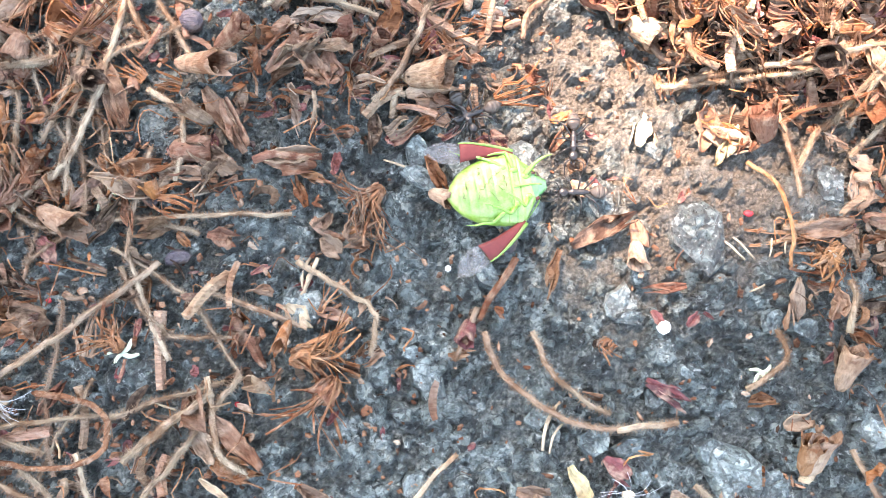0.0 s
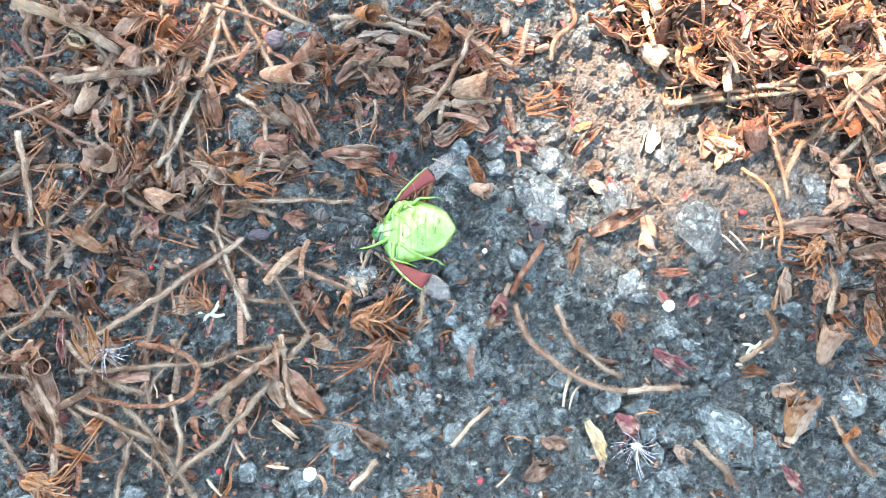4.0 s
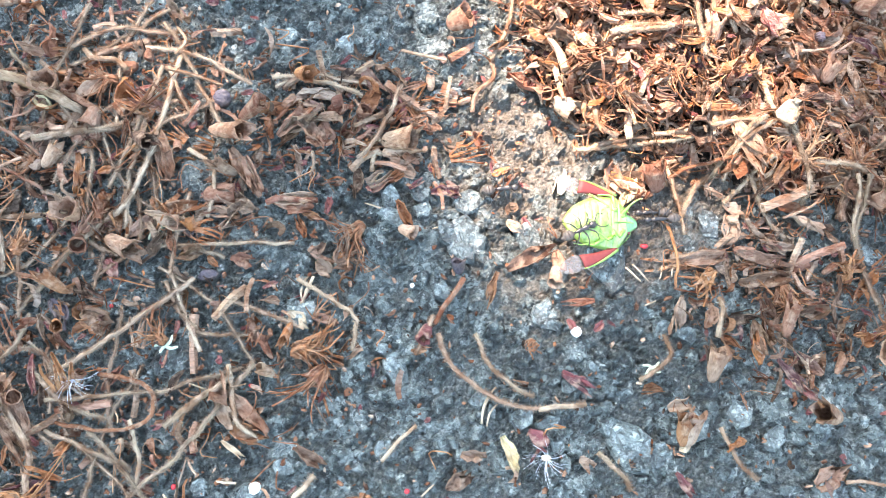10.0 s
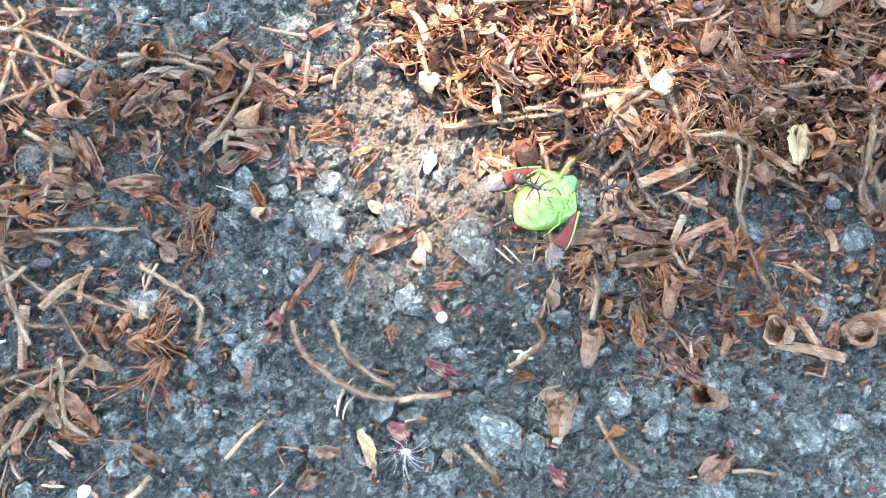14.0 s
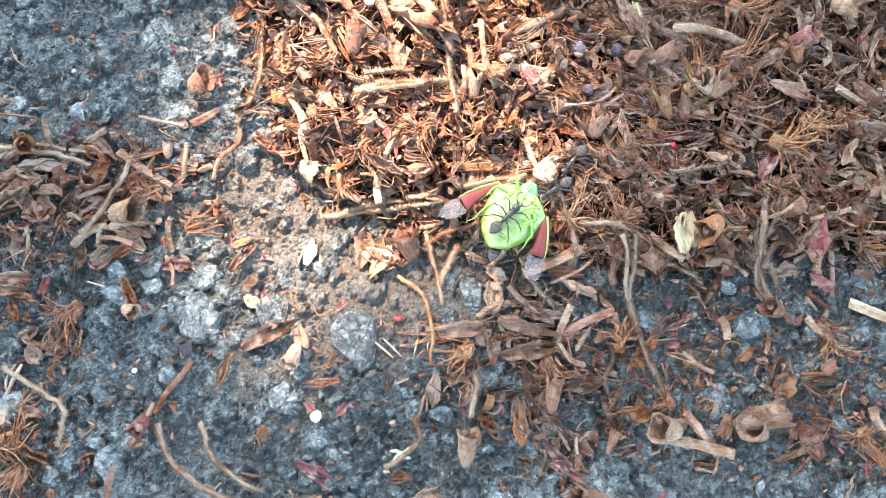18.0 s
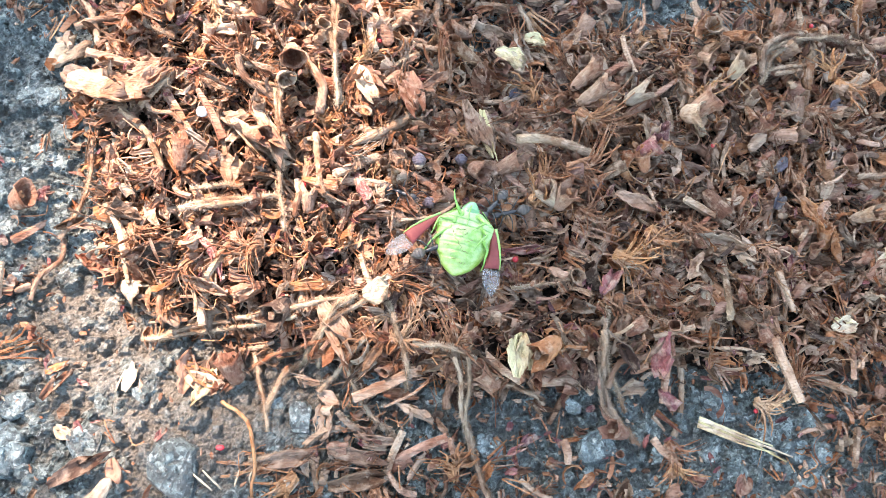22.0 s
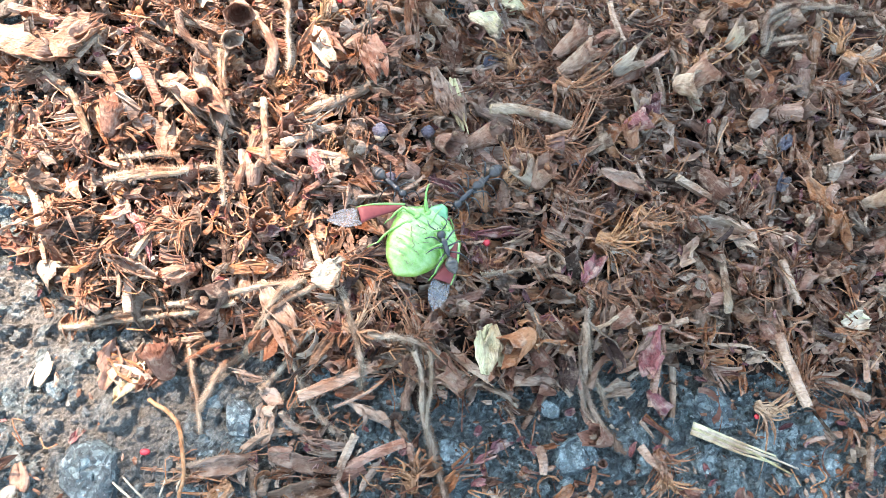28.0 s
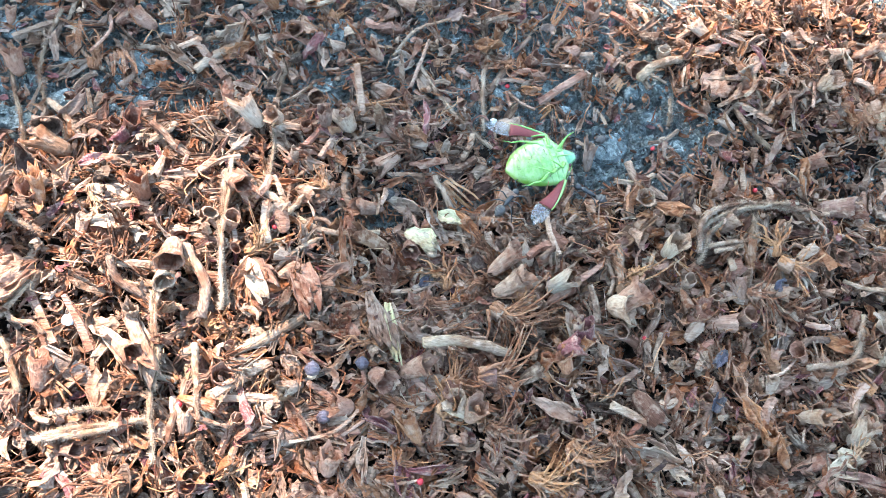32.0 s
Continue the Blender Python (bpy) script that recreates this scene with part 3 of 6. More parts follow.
def tuft_shape(rng, length, spread, count, thick=0.15, steps=8):
    """A bundle of dry ribbon-like stamens from one foot, the outer ones curling away."""
    pieces = []
    for k in range(count):
        a, b = rng.normal(0, spread * 0.75), rng.normal(0.12, spread * 0.4)
        l, w = length * rng.uniform(0.4, 1.05), thick * rng.uniform(1.6, 4.2)
        w1, hook, y0, z0, wave, beat = rng.normal(0, 0.28), rng.normal(0.1, 0.85), rng.normal(0, 0.3), rng.uniform(0, 0.8), rng.normal(0, 0.06), rng.uniform(4, 9)

        def place(u, v, a=a, b=b, l=l, w=w, w1=w1, hook=hook, y0=y0, z0=z0, wave=wave, beat=beat):
            turn = a + hook * 1.8 * max(u - 0.45, 0)
            x, y = l * (u - 0.35 * abs(hook) * max(u - 0.6, 0)) * math.cos(a), y0 + l * (u * math.sin(turn) + w1 * u * u + wave * math.sin(beat * u))
            lean = (v - 0.5) * w * (1.1 - 0.6 * u)
            return x - lean * math.sin(a), y + lean * math.cos(a) * 0.7, z0 + l * (u * math.sin(b) + 0.25 * hook * u ** 3 + abs(wave) * math.cos(beat * u)) + lean * math.sin(5 * u + k)

        pieces.append(sheet(steps, 2, place, 0.07))
    return joined(pieces)


def ribbon_shape(rng, length, width):
    """A narrow torn strip that twists and curls on itself."""
    bend, twist, wave = rng.normal(0, 2.2), rng.normal(0, 2.5), rng.uniform(0, 6)

    def place(u, v):
        s, q = bend * u, (v - 0.5) * width * (0.55 + 0.6 * math.sin(math.pi * (0.15 + 0.75 * u)))
        k = length / max(abs(bend), 0.3) * (1 if bend >= 0 else -1)
        x, y = (k * math.sin(s), k * (1 - math.cos(s))) if abs(bend) > 0.3 else (length * u, 0.0)
        t = twist * u + wave
        return x - q * math.cos(t) * math.sin(s), y + q * math.cos(t) * math.cos(s), q * math.sin(t) + 0.10 * length * math.sin(3 * u + wave)

    return sheet(7, 3, place, 0.08)


def lump_shape(rng, rx, ry, rz, rough=0.1, rings=5, sides=8):
    """A seed or grain."""
    verts, faces = [(0, 0, -rz)], []
    for i in range(1, rings):
        p = -math.pi / 2 + math.pi * i / rings
        for j in range(sides):
            a = 2 * math.pi * j / sides
            k = 1 + rng.normal(0, rough)
            verts.append((rx * math.cos(p) * math.cos(a) * k, ry * math.cos(p) * math.sin(a) * k, rz * math.sin(p) * k))
    verts.append((0, 0, rz))
    for j in range(sides):
        faces.append((0, 1 + (j + 1) % sides, 1 + j))
        for i in range(rings - 2):
            a, b = 1 + i * sides + j, 1 + i * sides + (j + 1) % sides
            faces.append((a, b, b + sides, a + sides))
        faces.append((len(verts) - 1, len(verts) - 1 - sides + j, len(verts) - 1 - sides + (j + 1) % sides))
    return np.array(verts), faces


def hair_shape(rng, line, radius, count, length):
    """Short stiff hairs standing off a stalk."""
    line = np.asarray(line, float)
    at = rng.uniform(0, len(line) - 1.01, count)
    i = at.astype(int)
    t = line[i + 1] - line[i]
    p = line[i] + t * (at - i)[:, None]
    t = t / (np.linalg.norm(t, axis=1, keepdims=True) + 1e-9)
    d = rng.normal(0, 1, (count, 3))
    d -= t * (d * t).sum(1, keepdims=True)
    d /= np.linalg.norm(d, axis=1, keepdims=True) + 1e-9
    d[:, 2] = np.where(d[:, 2] < -0.3, -d[:, 2], d[:, 2])
    tip = p + d * (radius + length * rng.uniform(0.5, 1.2, (count, 1))) + t * rng.normal(0, length * 0.5, (count, 1))
    verts = np.stack([p + t * 0.032, p - t * 0.032, p + np.cross(t, d) * 0.032, tip], 1).reshape(-1, 3)
    k = np.arange(count)[:, None, None] * 4 + np.array(((0, 1, 3), (1, 2, 3), (2, 0, 3)))
    return verts, k.reshape(-1, 3).tolist()


def part(name, shape, mat, parent, label=""):
    """One mesh under a thing or a part; shape in mm, in its parent's space."""
    ob = new(name, mesh_of(name, np.asarray(shape[0]) * MM, shape[1], mat))
    ob.parent = parent
    return tagged(ob, label)


def thing(name, label, category, group="", shape=None, mat=None):
    """A top-level thing: one mesh, or an empty at its base for its parts."""
    me = mesh_of(name, np.asarray(shape[0]) * MM, shape[1], mat) if shape is not None else None
    return tagged(new(name, me), label, category, group)


def rest(x, y):
    """The height, in mm, of what a loose piece lies on."""
    return heap_at(x, y) * 0.8 - 0.25


def top(x, y):
    """The height, in mm, at which a piece lies on top of the heap."""
    return rest(x, y) + 0.10 * heap_at(x, y) if off_trail(x, y) < 8.5 else heap_at(x, y) * 1.18 + 0.1


def place_along(ob, x1, y1, x2, y2, up=0.0, roll=0.0, tip=0.0):
    """Lays a thing from (x1, y1) towards (x2, y2), in mm."""
    z = top((x1 + x2) / 2, (y1 + y2) / 2)
    ob.matrix_world = pose(x1 * MM, y1 * MM, (z + up) * MM, 0, 0, math.degrees(math.atan2(y2 - y1, x2 - x1))) @ pose(0, 0, 0, roll, -tip, 0)
    return ob


# ---- single pieces that can be recognised, laid one by one ----
def stalk(r, *xy, mat=None, hairs=1.0, up=0.4, label="dry tan hairy flower stalk lying on the litter"):
    rng = np.random.default_rng(int(abs(xy[0] * 971 + xy[1] * 331)) + 5)
    pts = [(xy[i], xy[i + 1], top(xy[i], xy[i + 1]) + r + up + (0.5 if 0 < i < len(xy) - 2 else 0.0) * rng.uniform(0, 1.2)) for i in range(0, len(xy), 2)]
    run = sum(math.dist(a, b) for a, b in zip(pts, pts[1:]))
    line = spline(pts, max(6, int(run / 0.9)))
    sway = np.cumsum(rng.normal(0, 0.13, (len(line), 2)), axis=0)
    line[:, :2] += sway - np.linspace(0, 1, len(line))[:, None] * sway[-1]
    line += rng.normal(0, r * 0.10, line.shape)
    base = line[0].copy()
    s = np.linspace(0, 1, len(line))
    turn = math.atan2(line[-1, 1] - base[1], line[-1, 0] - base[0])
    line = (line - base) @ np.array(Euler((0, 0, turn)).to_matrix())
    ob = thing("stalk", label, "stalk", "dried flower stalks", tube(line, 0.86 * r * (1.05 - 0.22 * s), 7, knobs=0.09, rng=rng), mat or M_STALK)
    if hairs:
        part("hairs", hair_shape(rng, line, r, int(run * 70 * hairs), 0.44), M_FUZZ, ob, "short pale bristly hairs")
    ob.matrix_world = pose(*(base * MM), 0, 0, math.degrees(turn))
    return ob


def bract(w, x1, y1, x2, y2, mat=None, curl=1.1, bend=0.35, up=0.35, roll=0.0, tip=4.0, label="dried curled brown bract lying on the ground", name="bract"):
    rng = np.random.default_rng(int(abs(x1 * 773 + y1 * 419)) + 9)
    return place_along(thing(name, label, name.replace("_", " "), "dried " + name.replace("_", " ") + "s", bract_shape(rng, math.dist((x1, y1), (x2, y2)), w, curl, bend), mat or M_BRACT), x1, y1, x2, y2, up, roll, tip)


def cup(w, x1, y1, x2, y2, mat=None, up=None, tip=36.0, flare=1.25, stem=0.0, label="empty dried flower calyx with a torn open mouth"):
    """An empty calyx from its foot to its mouth."""
    rng = np.random.default_rng(int(abs(x1 * 619 + y1 * 211)) + 3)
    length = math.dist((x1, y1), (x2, y2))
    ob = thing("calyx", label, "calyx", "empty calyces", None)
    part("tube", cup_shape(rng, length, w / 2, flare), mat or M_ROSY, ob)
    for a in rng.uniform(0, 360, 1):
        v, f = bract_shape(rng, w * 0.45, w * 0.35, 0.6, 1.2, n=5, m=4)
        c, q = math.cos(radians(a)), math.sin(radians(a))
        part("lobe", (v @ np.array(Euler((radians(a), 0, 0)).to_matrix()).T + (length * 0.93, -w * 0.42 * q, w * 0.36 * c), f), M_BRACT, ob)
    if stem:
        line = spline([(0, 0, 0), (-stem * 0.5, 0.3, 0.2), (-stem, rng.normal(0, 1), -w * 0.2)], 8)
        part("stem", tube(line, np.full(8, 0.42), 6, rng=rng), M_STALK, ob)
    return place_along(ob, x1, y1, x2, y2, w * 0.36 if up is None else up, 0, tip)


def head(w, x1, y1, x2, y2, count=26, mat=None, label="withered flower head with a fan of rusty stamens"):
    """A withered flower head: a short foot and a fan of stamens."""
    rng = np.random.default_rng(int(abs(x1 * 523 + y1 * 127)) + 1)
    length = math.dist((x1, y1), (x2, y2))
    ob = thing("flower_head", label, "flower head", "withered flower heads", None)
    part("stamen_tuft", tuft_shape(rng, length, w / length * 0.5, count), mat or M_FIBRE, ob)
    part("receptacle", cup_shape(rng, length * 0.3, length * 0.13 + 0.3, 1.2, 9), M_BRACT, ob)
    return place_along(ob, x1, y1, x2, y2, 0.8, rng.uniform(-30, 30), 3)


def sliver(w, x1, y1, x2, y2, mat=None, bow=0.0, label="small bleached sliver on the asphalt"):
    rng = np.random.default_rng(int(abs(x1 * 367 + y1 * 59)) + 2)
    length = math.dist((x1, y1), (x2, y2))
    s = np.linspace(0, 1, 7)
    line = np.stack([length * s, bow * np.sin(s * math.pi), 0.15 * np.sin(s * 5)], 1)
    return place_along(thing("sliver", label, "sliver", "bleached slivers", tube(line, w / 2 * (0.55 + 0.5 * np.sin(0.4 + 2.2 * s)), 5, rng=rng), mat or M_BONE), x1, y1, x2, y2, w * 0.4 + 0.25)


def straw(w, x1, y1, x2, y2):
    """A flat blade of straw, split into strips at its end."""
    rng = np.random.default_rng(12)
    length = math.dist((x1, y1), (x2, y2))
    ob = thing("straw", "pale flat straw blade with a frayed end on the asphalt", "straw", "", None)
    for k in range(5):
        y0, l, lean, up = (k - 2) * w / 5, length * rng.uniform(0.72, 1.0), rng.normal(0, 0.5), rng.uniform(0.1, 0.5)
        part("strip", sheet(9, 3, lambda u, v: (l * u, y0 + (v - 0.5) * w * 0.24 * (1 - 0.5 * u) + lean * max(u - 0.6, 0) * 2.5, 0.3 + up * u * u + 0.12 * abs(v - 0.5)), 0.1), M_BONE if k % 2 else M_STRAW, ob)
    return place_along(ob, x1, y1, x2, y2, 0.35)


def grain(x, y, r, mat=None, long=1.0, turn=0.0, label="small round seed on the ground", name="seed"):
    rng = np.random.default_rng(int(abs(x * 281 + y * 97)) + 4)
    ob = thing(name, label, name, "loose " + name + "s", lump_shape(rng, r * long, r, r * 0.85, 0.06), mat or M_SLATE)
    ob.matrix_world = pose(x * MM, y * MM, (top(x, y) + r * 0.7) * MM, 0, 0, turn)
    return ob


def fork(x, y, size, turn):
    """A pale green lichen scrap with forked ends."""
    rng = np.random.default_rng(int(abs(x * 83 + y * 17)))
    arms = [tube(spline([(0, 0, 0.2), (size * 0.5 * math.cos(a), size * 0.5 * math.sin(a), 0.35), (size * math.cos(a + 0.3), size * math.sin(a + 0.3), 0.2)], 5), np.array([0.30, 0.26, 0.22, 0.2, 0.12]), 5, rng=rng) for a in (0.4, 2.6, 3.7, 5.6)]
    ob = thing("lichen_scrap", "pale green forked scrap of lichen on the asphalt", "lichen", "lichen scraps", joined(arms), M_LICHEN)
    ob.matrix_world = pose(x * MM, y * MM, (rest(x, y) + 0.25) * MM, 0, 0, turn)


def pappus(x, y, size, mat, count=22):
    """A seed with a burst of fine white hairs."""
    rng = np.random.default_rng(31)
    pieces = []
    for k in range(count):
        a, l = rng.uniform(0, 6.283), size * rng.uniform(0.6, 1.1)
        pieces.append(tube(spline([(0, 0, 0.4), (l * 0.5 * math.cos(a), l * 0.5 * math.sin(a), 0.9), (l * math.cos(a + 0.2), l * math.sin(a + 0.2), rng.uniform(0.2, 1.2))], 5), np.full(5, 0.018), 3, rng=rng))
    ob = thing("seed_fluff", "tuft of fine silky white seed hairs on the asphalt", "seed fluff", "", None)
    part("hairs", joined(pieces), mat, ob)
    part("seed", lump_shape(rng, 0.7, 0.4, 0.4), M_BONE, ob)
    ob.matrix_world = pose(x * MM, y * MM, (top(x, y) + 1.1) * MM)


def stone(x, y, r, turn=0.0, flat=0.6, squash=0.75):
    """A chip of aggregate that stands proud of the tar, a piece of the ground."""
    rng = np.random.default_rng(int(abs(x * 157 + y * 311)) + 6)
    sides = 9
    ang = np.arange(sides) * 2 * math.pi / sides + rng.normal(0, 0.12, sides)
    rad = r * rng.uniform(0.72, 1.1, sides)
    verts, slope = [], rng.normal(0, 0.16, 2)
    for k, z in ((1.1, -1.6), (1.0, -0.1), (0.88, 0.42), (0.55, 0.6), (0.22, 0.62)):
        for a, q in zip(ang, rad):
            vx, vy = q * k * math.cos(a), q * k * math.sin(a) * squash
            verts.append((vx, vy, z * flat + (vx * slope[0] + vy * slope[1]) * (z > 0) + rng.normal(0, 0.05 * r) * (z > 0)))
    faces = [(i * sides + j, i * sides + (j + 1) % sides, (i + 1) * sides + (j + 1) % sides, (i + 1) * sides + j) for i in range(4) for j in range(sides)]
    faces.append(tuple(range(4 * sides, 5 * sides)))
    me = mesh_of("stone", np.array(verts) * MM, faces, M_STONE)
    me.polygons.foreach_set("use_smooth", [False] * len(me.polygons))
    ob = new("stone", me)
    ob.parent = GROUND
    ob.matrix_world = pose(x * MM, y * MM, 0.04 * MM, 0, 0, turn)
    return ob

# ---- the pieces, laid from the first stretch to the last ----
stalk(0.31, -62.8, 21.7, -65.2, 13.7, -68.1, 3.8)
stalk(0.372, -60.6, 23.4, -62.4, 12.1, -65.5, 3.1, -70.4, -2.2, -75.8, -10.5)
stalk(0.279, -85.9, 11.1, -82.0, 10.9, -77.0, 7.5, mat=M_ROSY, hairs=0.3)
stalk(0.558, -78.5, 10.0, -71.0, 11.4, -65.6, 12.7)
stalk(0.31, -69.8, -3.5, -65.3, -5.0, -59.7, -3.9, -52.0, -2.8, -43.8, -2.4)
stalk(0.372, -56.1, -8.0, -61.9, -12.6, -67.6, -17.4, -72.6, -20.9)
stalk(0.35, -66.7, -20.2, -62.3, -21.2, -60.0, -23.8, -61.6, -26.3, -66.5, -26.8, -71.3, -26.3, mat=M_FIBRE, hairs=0.2)
stalk(0.279, -60.3, -22.8, -54.9, -20.9, -49.4, -19.1)
stalk(0.496, -50.3, -19.9, -54.7, -23.4, -58.2, -26.6)
stalk(0.341, -47.9, -18.4, -51.6, -22.9, -56.0, -29.2, -61.9, -35.2)
stalk(0.31, -67.3, -27.2, -62.2, -32.5, -58.2, -37.2)
stalk(0.31, -70.3, -2.5, -73.7, -8.0, -77.4, -12.8)
stalk(0.31, -51.4, -10.2, -47.4, -11.9, -42.5, -13.7)
stalk(0.372, -51.1, -18.5, -49.3, -24.7, -46.6, -28.0)
stalk(0.31, -76.1, -12.7, -77.8, -17.9, -82.2, -20.6)
stalk(0.341, -75.1, -20.2, -70.5, -23.7, -65.4, -25.9)
stalk(0.434, -82.8, 3.5, -80.7, -2.5, -79.9, -7.7)
stalk(0.31, -85.2, 6.8, -81.2, 5.7, -76.4, 3.2, mat=M_ROSY, hairs=0.4)
stalk(0.434, -73.6, -35.1, -73.7, -30.4, -76.8, -25.2, -78.3, -22.8)
stalk(0.31, -62.4, -25.8, -61.0, -30.6, -61.4, -34.7)
stalk(0.31, -72.3, -27.4, -65.5, -30.1, -61.7, -31.8)
stalk(0.279, -62.2, 21.7, -60.4, 17.4, -58.4, 14.6)
stalk(0.341, -58.3, 9.5, -54.8, 6.9, -55.2, 0.5)
stalk(0.279, -47.6, 19.4, -43.6, 21.6, -35.1, 20.5)
stalk(0.4, -48.0, 20.7, -41.4, 20.6, -35.7, 18.6, hairs=0.4)
stalk(0.4, -36.0, 9.6, -32.7, 13.6, -30.9, 19.0, -29.8, 21.4)
stalk(0.434, -21.1, -6.3, -23.6, -10.0, -24.8, -12.7, mat=M_BRACT, hairs=0.3, label="dry reddish twig with a knotted joint")
stalk(0.341, -24.9, -11.4, -26.4, -15.4, -27.2, -16.8, mat=M_BRACT, hairs=0.4)
stalk(0.35, -24.2, -14.0, -22.8, -17.2, -19.8, -20.3, -15.8, -22.4, -10.5, -23.2)
stalk(0.372, -11.2, -23.2, -7.9, -22.9, -4.6, -22.6)
stalk(0.3, -19.5, -13.8, -17.8, -17.0, -14.2, -20.6, -11.5, -21.8)
stalk(0.39525, -4.3, 12.7, -0.3, 13.9, 6.1, 15.0, mat=M_TWIG)
stalk(0.3825, 5.3, 14.8, 12.7, 15.9, 20.2, 17.2, mat=M_TWIG)
stalk(0.35, 22.3, 16.9, 17.3, 13.4, 15.9, 9.1)
stalk(0.279, 4.1, 5.0, 7.4, 2.3, 8.5, -2.7, 8.5, -6.6, mat=M_FIBRE, hairs=0.2)
stalk(0.35, 7.8, 10.9, 8.7, 6.8, 10.0, 1.0)
stalk(0.496, -47.4, 3.0, -44.2, 3.4, -41.0, 3.4, mat=M_BRACT, hairs=0.1, label="thick reddish-brown dry stem piece")
stalk(0.31, -31.2, -30.2, -26.9, -25.7, hairs=0.5)
stalk(0.4, -42.1, -35.3, -39.5, -32.0)
stalk(0.35, -3.3, -28.6, -0.4, -31.0, 1.1, -33.4)
bract(1.4, -72.6, 8.4, -71.5, 2.5, curl=.5)
bract(1.8, -63.2, 11.6, -59.3, 4.4, mat=M_HUSK, label="grey-brown spindle-shaped dry bud")
bract(2.2, -64.9, -2.5, -61.4, 1.1, curl=.9)
bract(2, -62.4, 0.7, -55.4, 2.9, curl=.9)
cup(2.3, -55.8, 12.6, -48.9, 10.4)
cup(3.2, -32.7, 12.4, -27.1, 11.6, mat=M_BRACT, stem=2)
bract(2.5, -43.0, 11.7, -39.2, 12.3, mat=M_ROSY, curl=.5, up=1.0)
bract(2.6, -46.8, 12.1, -42.6, 16.9, mat=M_ROSY, curl=1.4, up=.8)
cup(2.2, -52.0, 14.3, -47.7, 16.5)
bract(2.4, -53.0, 10.2, -48.5, 3.0, mat=M_HUSK)
bract(1.8, -57.2, 0.4, -57.5, -2.7, mat=M_SLATE, label="pale violet and orange dry bud scale")
grain(-54.5, 17.1, 1.3, label="dark slate round seed pod")
grain(-54.5, -7.2, 0.8, long=1.8, turn=10, label="dark oval seed on the litter")
head(5, -43.0, -16.2, -35.8, -17.2, count=34)
head(3, -38.7, -18.6, -43.4, -25.1, count=12)
bract(3, -69.7, -12.4, -65.1, -14.7, curl=.4, mat=M_BRACT, bend=.2, label="flat russet bract with pointed corners")
bract(2, -15.7, -26.9, -13.2, -31.4, mat=M_STRAW, curl=1.0, label="curled ochre petal on the asphalt")
bract(2.2, -12.2, -26.1, -9.3, -28.5, mat=M_SCALE, curl=.8)
bract(1.2, -7.8, -18.9, -3.4, -21.2, mat=M_SCALE, curl=.7)
bract(2.6, -15.1, -4.9, -8.4, -0.5, curl=.9)
cup(2.4, 12.6, -19.2, 12.8, -14.4, mat=M_HUSK, tip=35, label="cut hollow flower stem standing on end")
stalk(0.4, 13.3, -13.6, 13.7, -10.1, 13.6, -8.0, up=2)
cup(2.6, 8.9, -27.6, 8.5, -22.7, mat=M_BRACT, stem=1)
bract(2, -21.0, -29.2, -17.8, -30.3, mat=M_HUSK)
bract(2.2, -22.9, -33.5, -19.4, -31.3, mat=M_HUSK, curl=.6)
cup(1.8, -21.6, -5.8, -22.1, -3.6, mat=M_SLATE, label="pale grey and brown bud tip")
cup(1.7, -29.9, 0.3, -27.4, -1.1, mat=M_BRACT)
bract(1.6, -34.5, 6.1, -33.4, 5.4, mat=M_SCALE, name="scale")
bract(1, -28.7, 5.9, -26.6, 7.5, mat=M_SCALE, name="scale")
bract(1.2, -24.5, 6.8, -22.4, 4.4, curl=.8)
bract(1.4, -43.1, 2.0, -39.7, 0.8)
bract(1.5, -13.0, 2.5, -11.9, 0.7, mat=M_SCALE, name="scale")
bract(2, -41.9, -28.7, -38.0, -31.3, mat=M_HUSK)
bract(2.4, -52.3, -22.7, -49.5, -26.6, mat=M_ROSY)
bract(3, -50.1, -26.6, -44.4, -27.9)
bract(2.2, -78.9, -22.9, -76.6, -20.3)
bract(2.6, -77.9, -25.8, -72.9, -32.2, mat=M_HUSK)
bract(2.4, -67.7, -5.7, -65.2, -8.2, mat=M_SCALE)
bract(1.4, -56.2, 0.4, -57.0, -1.7, mat=M_ORANGE, label="bright orange dry bract tip")
bract(2.4, -51.8, -4.8, -48.5, -5.6, mat=M_ROSY)
bract(2, -79.1, 15.9, -76.6, 14.2, mat=M_STRAW)
bract(3, -73.6, 16.3, -69.7, 19.6, mat=M_ROSY)
bract(2.6, -56.1, 22.3, -54.5, 19.4, mat=M_ROSY)
bract(2, -36.8, 12.9, -35.0, 17.9)
bract(2.2, -31.5, 19.7, -29.2, 14.6, mat=M_SCALE)
head(3, -11.4, -14.7, -13.1, -16.8, count=9)
sliver(0.245, -34.7, 3.6, -31.0, 2.5)
sliver(0.315, -22.4, 6.2, -21.3, 4.7)
sliver(0.21, -25.4, 0.4, -24.2, 0.8)
sliver(0.42, -18.4, -25.4, -16.5, -20.7, bow=.6)
sliver(0.28, -17.7, -25.7, -16.3, -22.8, bow=.4)
sliver(0.245, -55.8, -21.1, -53.8, -21.8)
bract(0.9, -51.2, -28.1, -48.0, -30.1, mat=M_BONE, curl=1.2)
sliver(0.35, -51.4, -33.0, -49.0, -33.2)
sliver(0.35, -57.7, -34.6, -56.0, -36.3)
sliver(0.28, -26.0, -34.5, -24.3, -32.9)
grain(-5.7, -13.1, 0.75, mat=M_WHITE, label="small white pebble on the asphalt", name="pebble")
grain(-46.7, -33.7, 0.8, mat=M_WHITE, name="pebble", label="small white pebble on the asphalt")
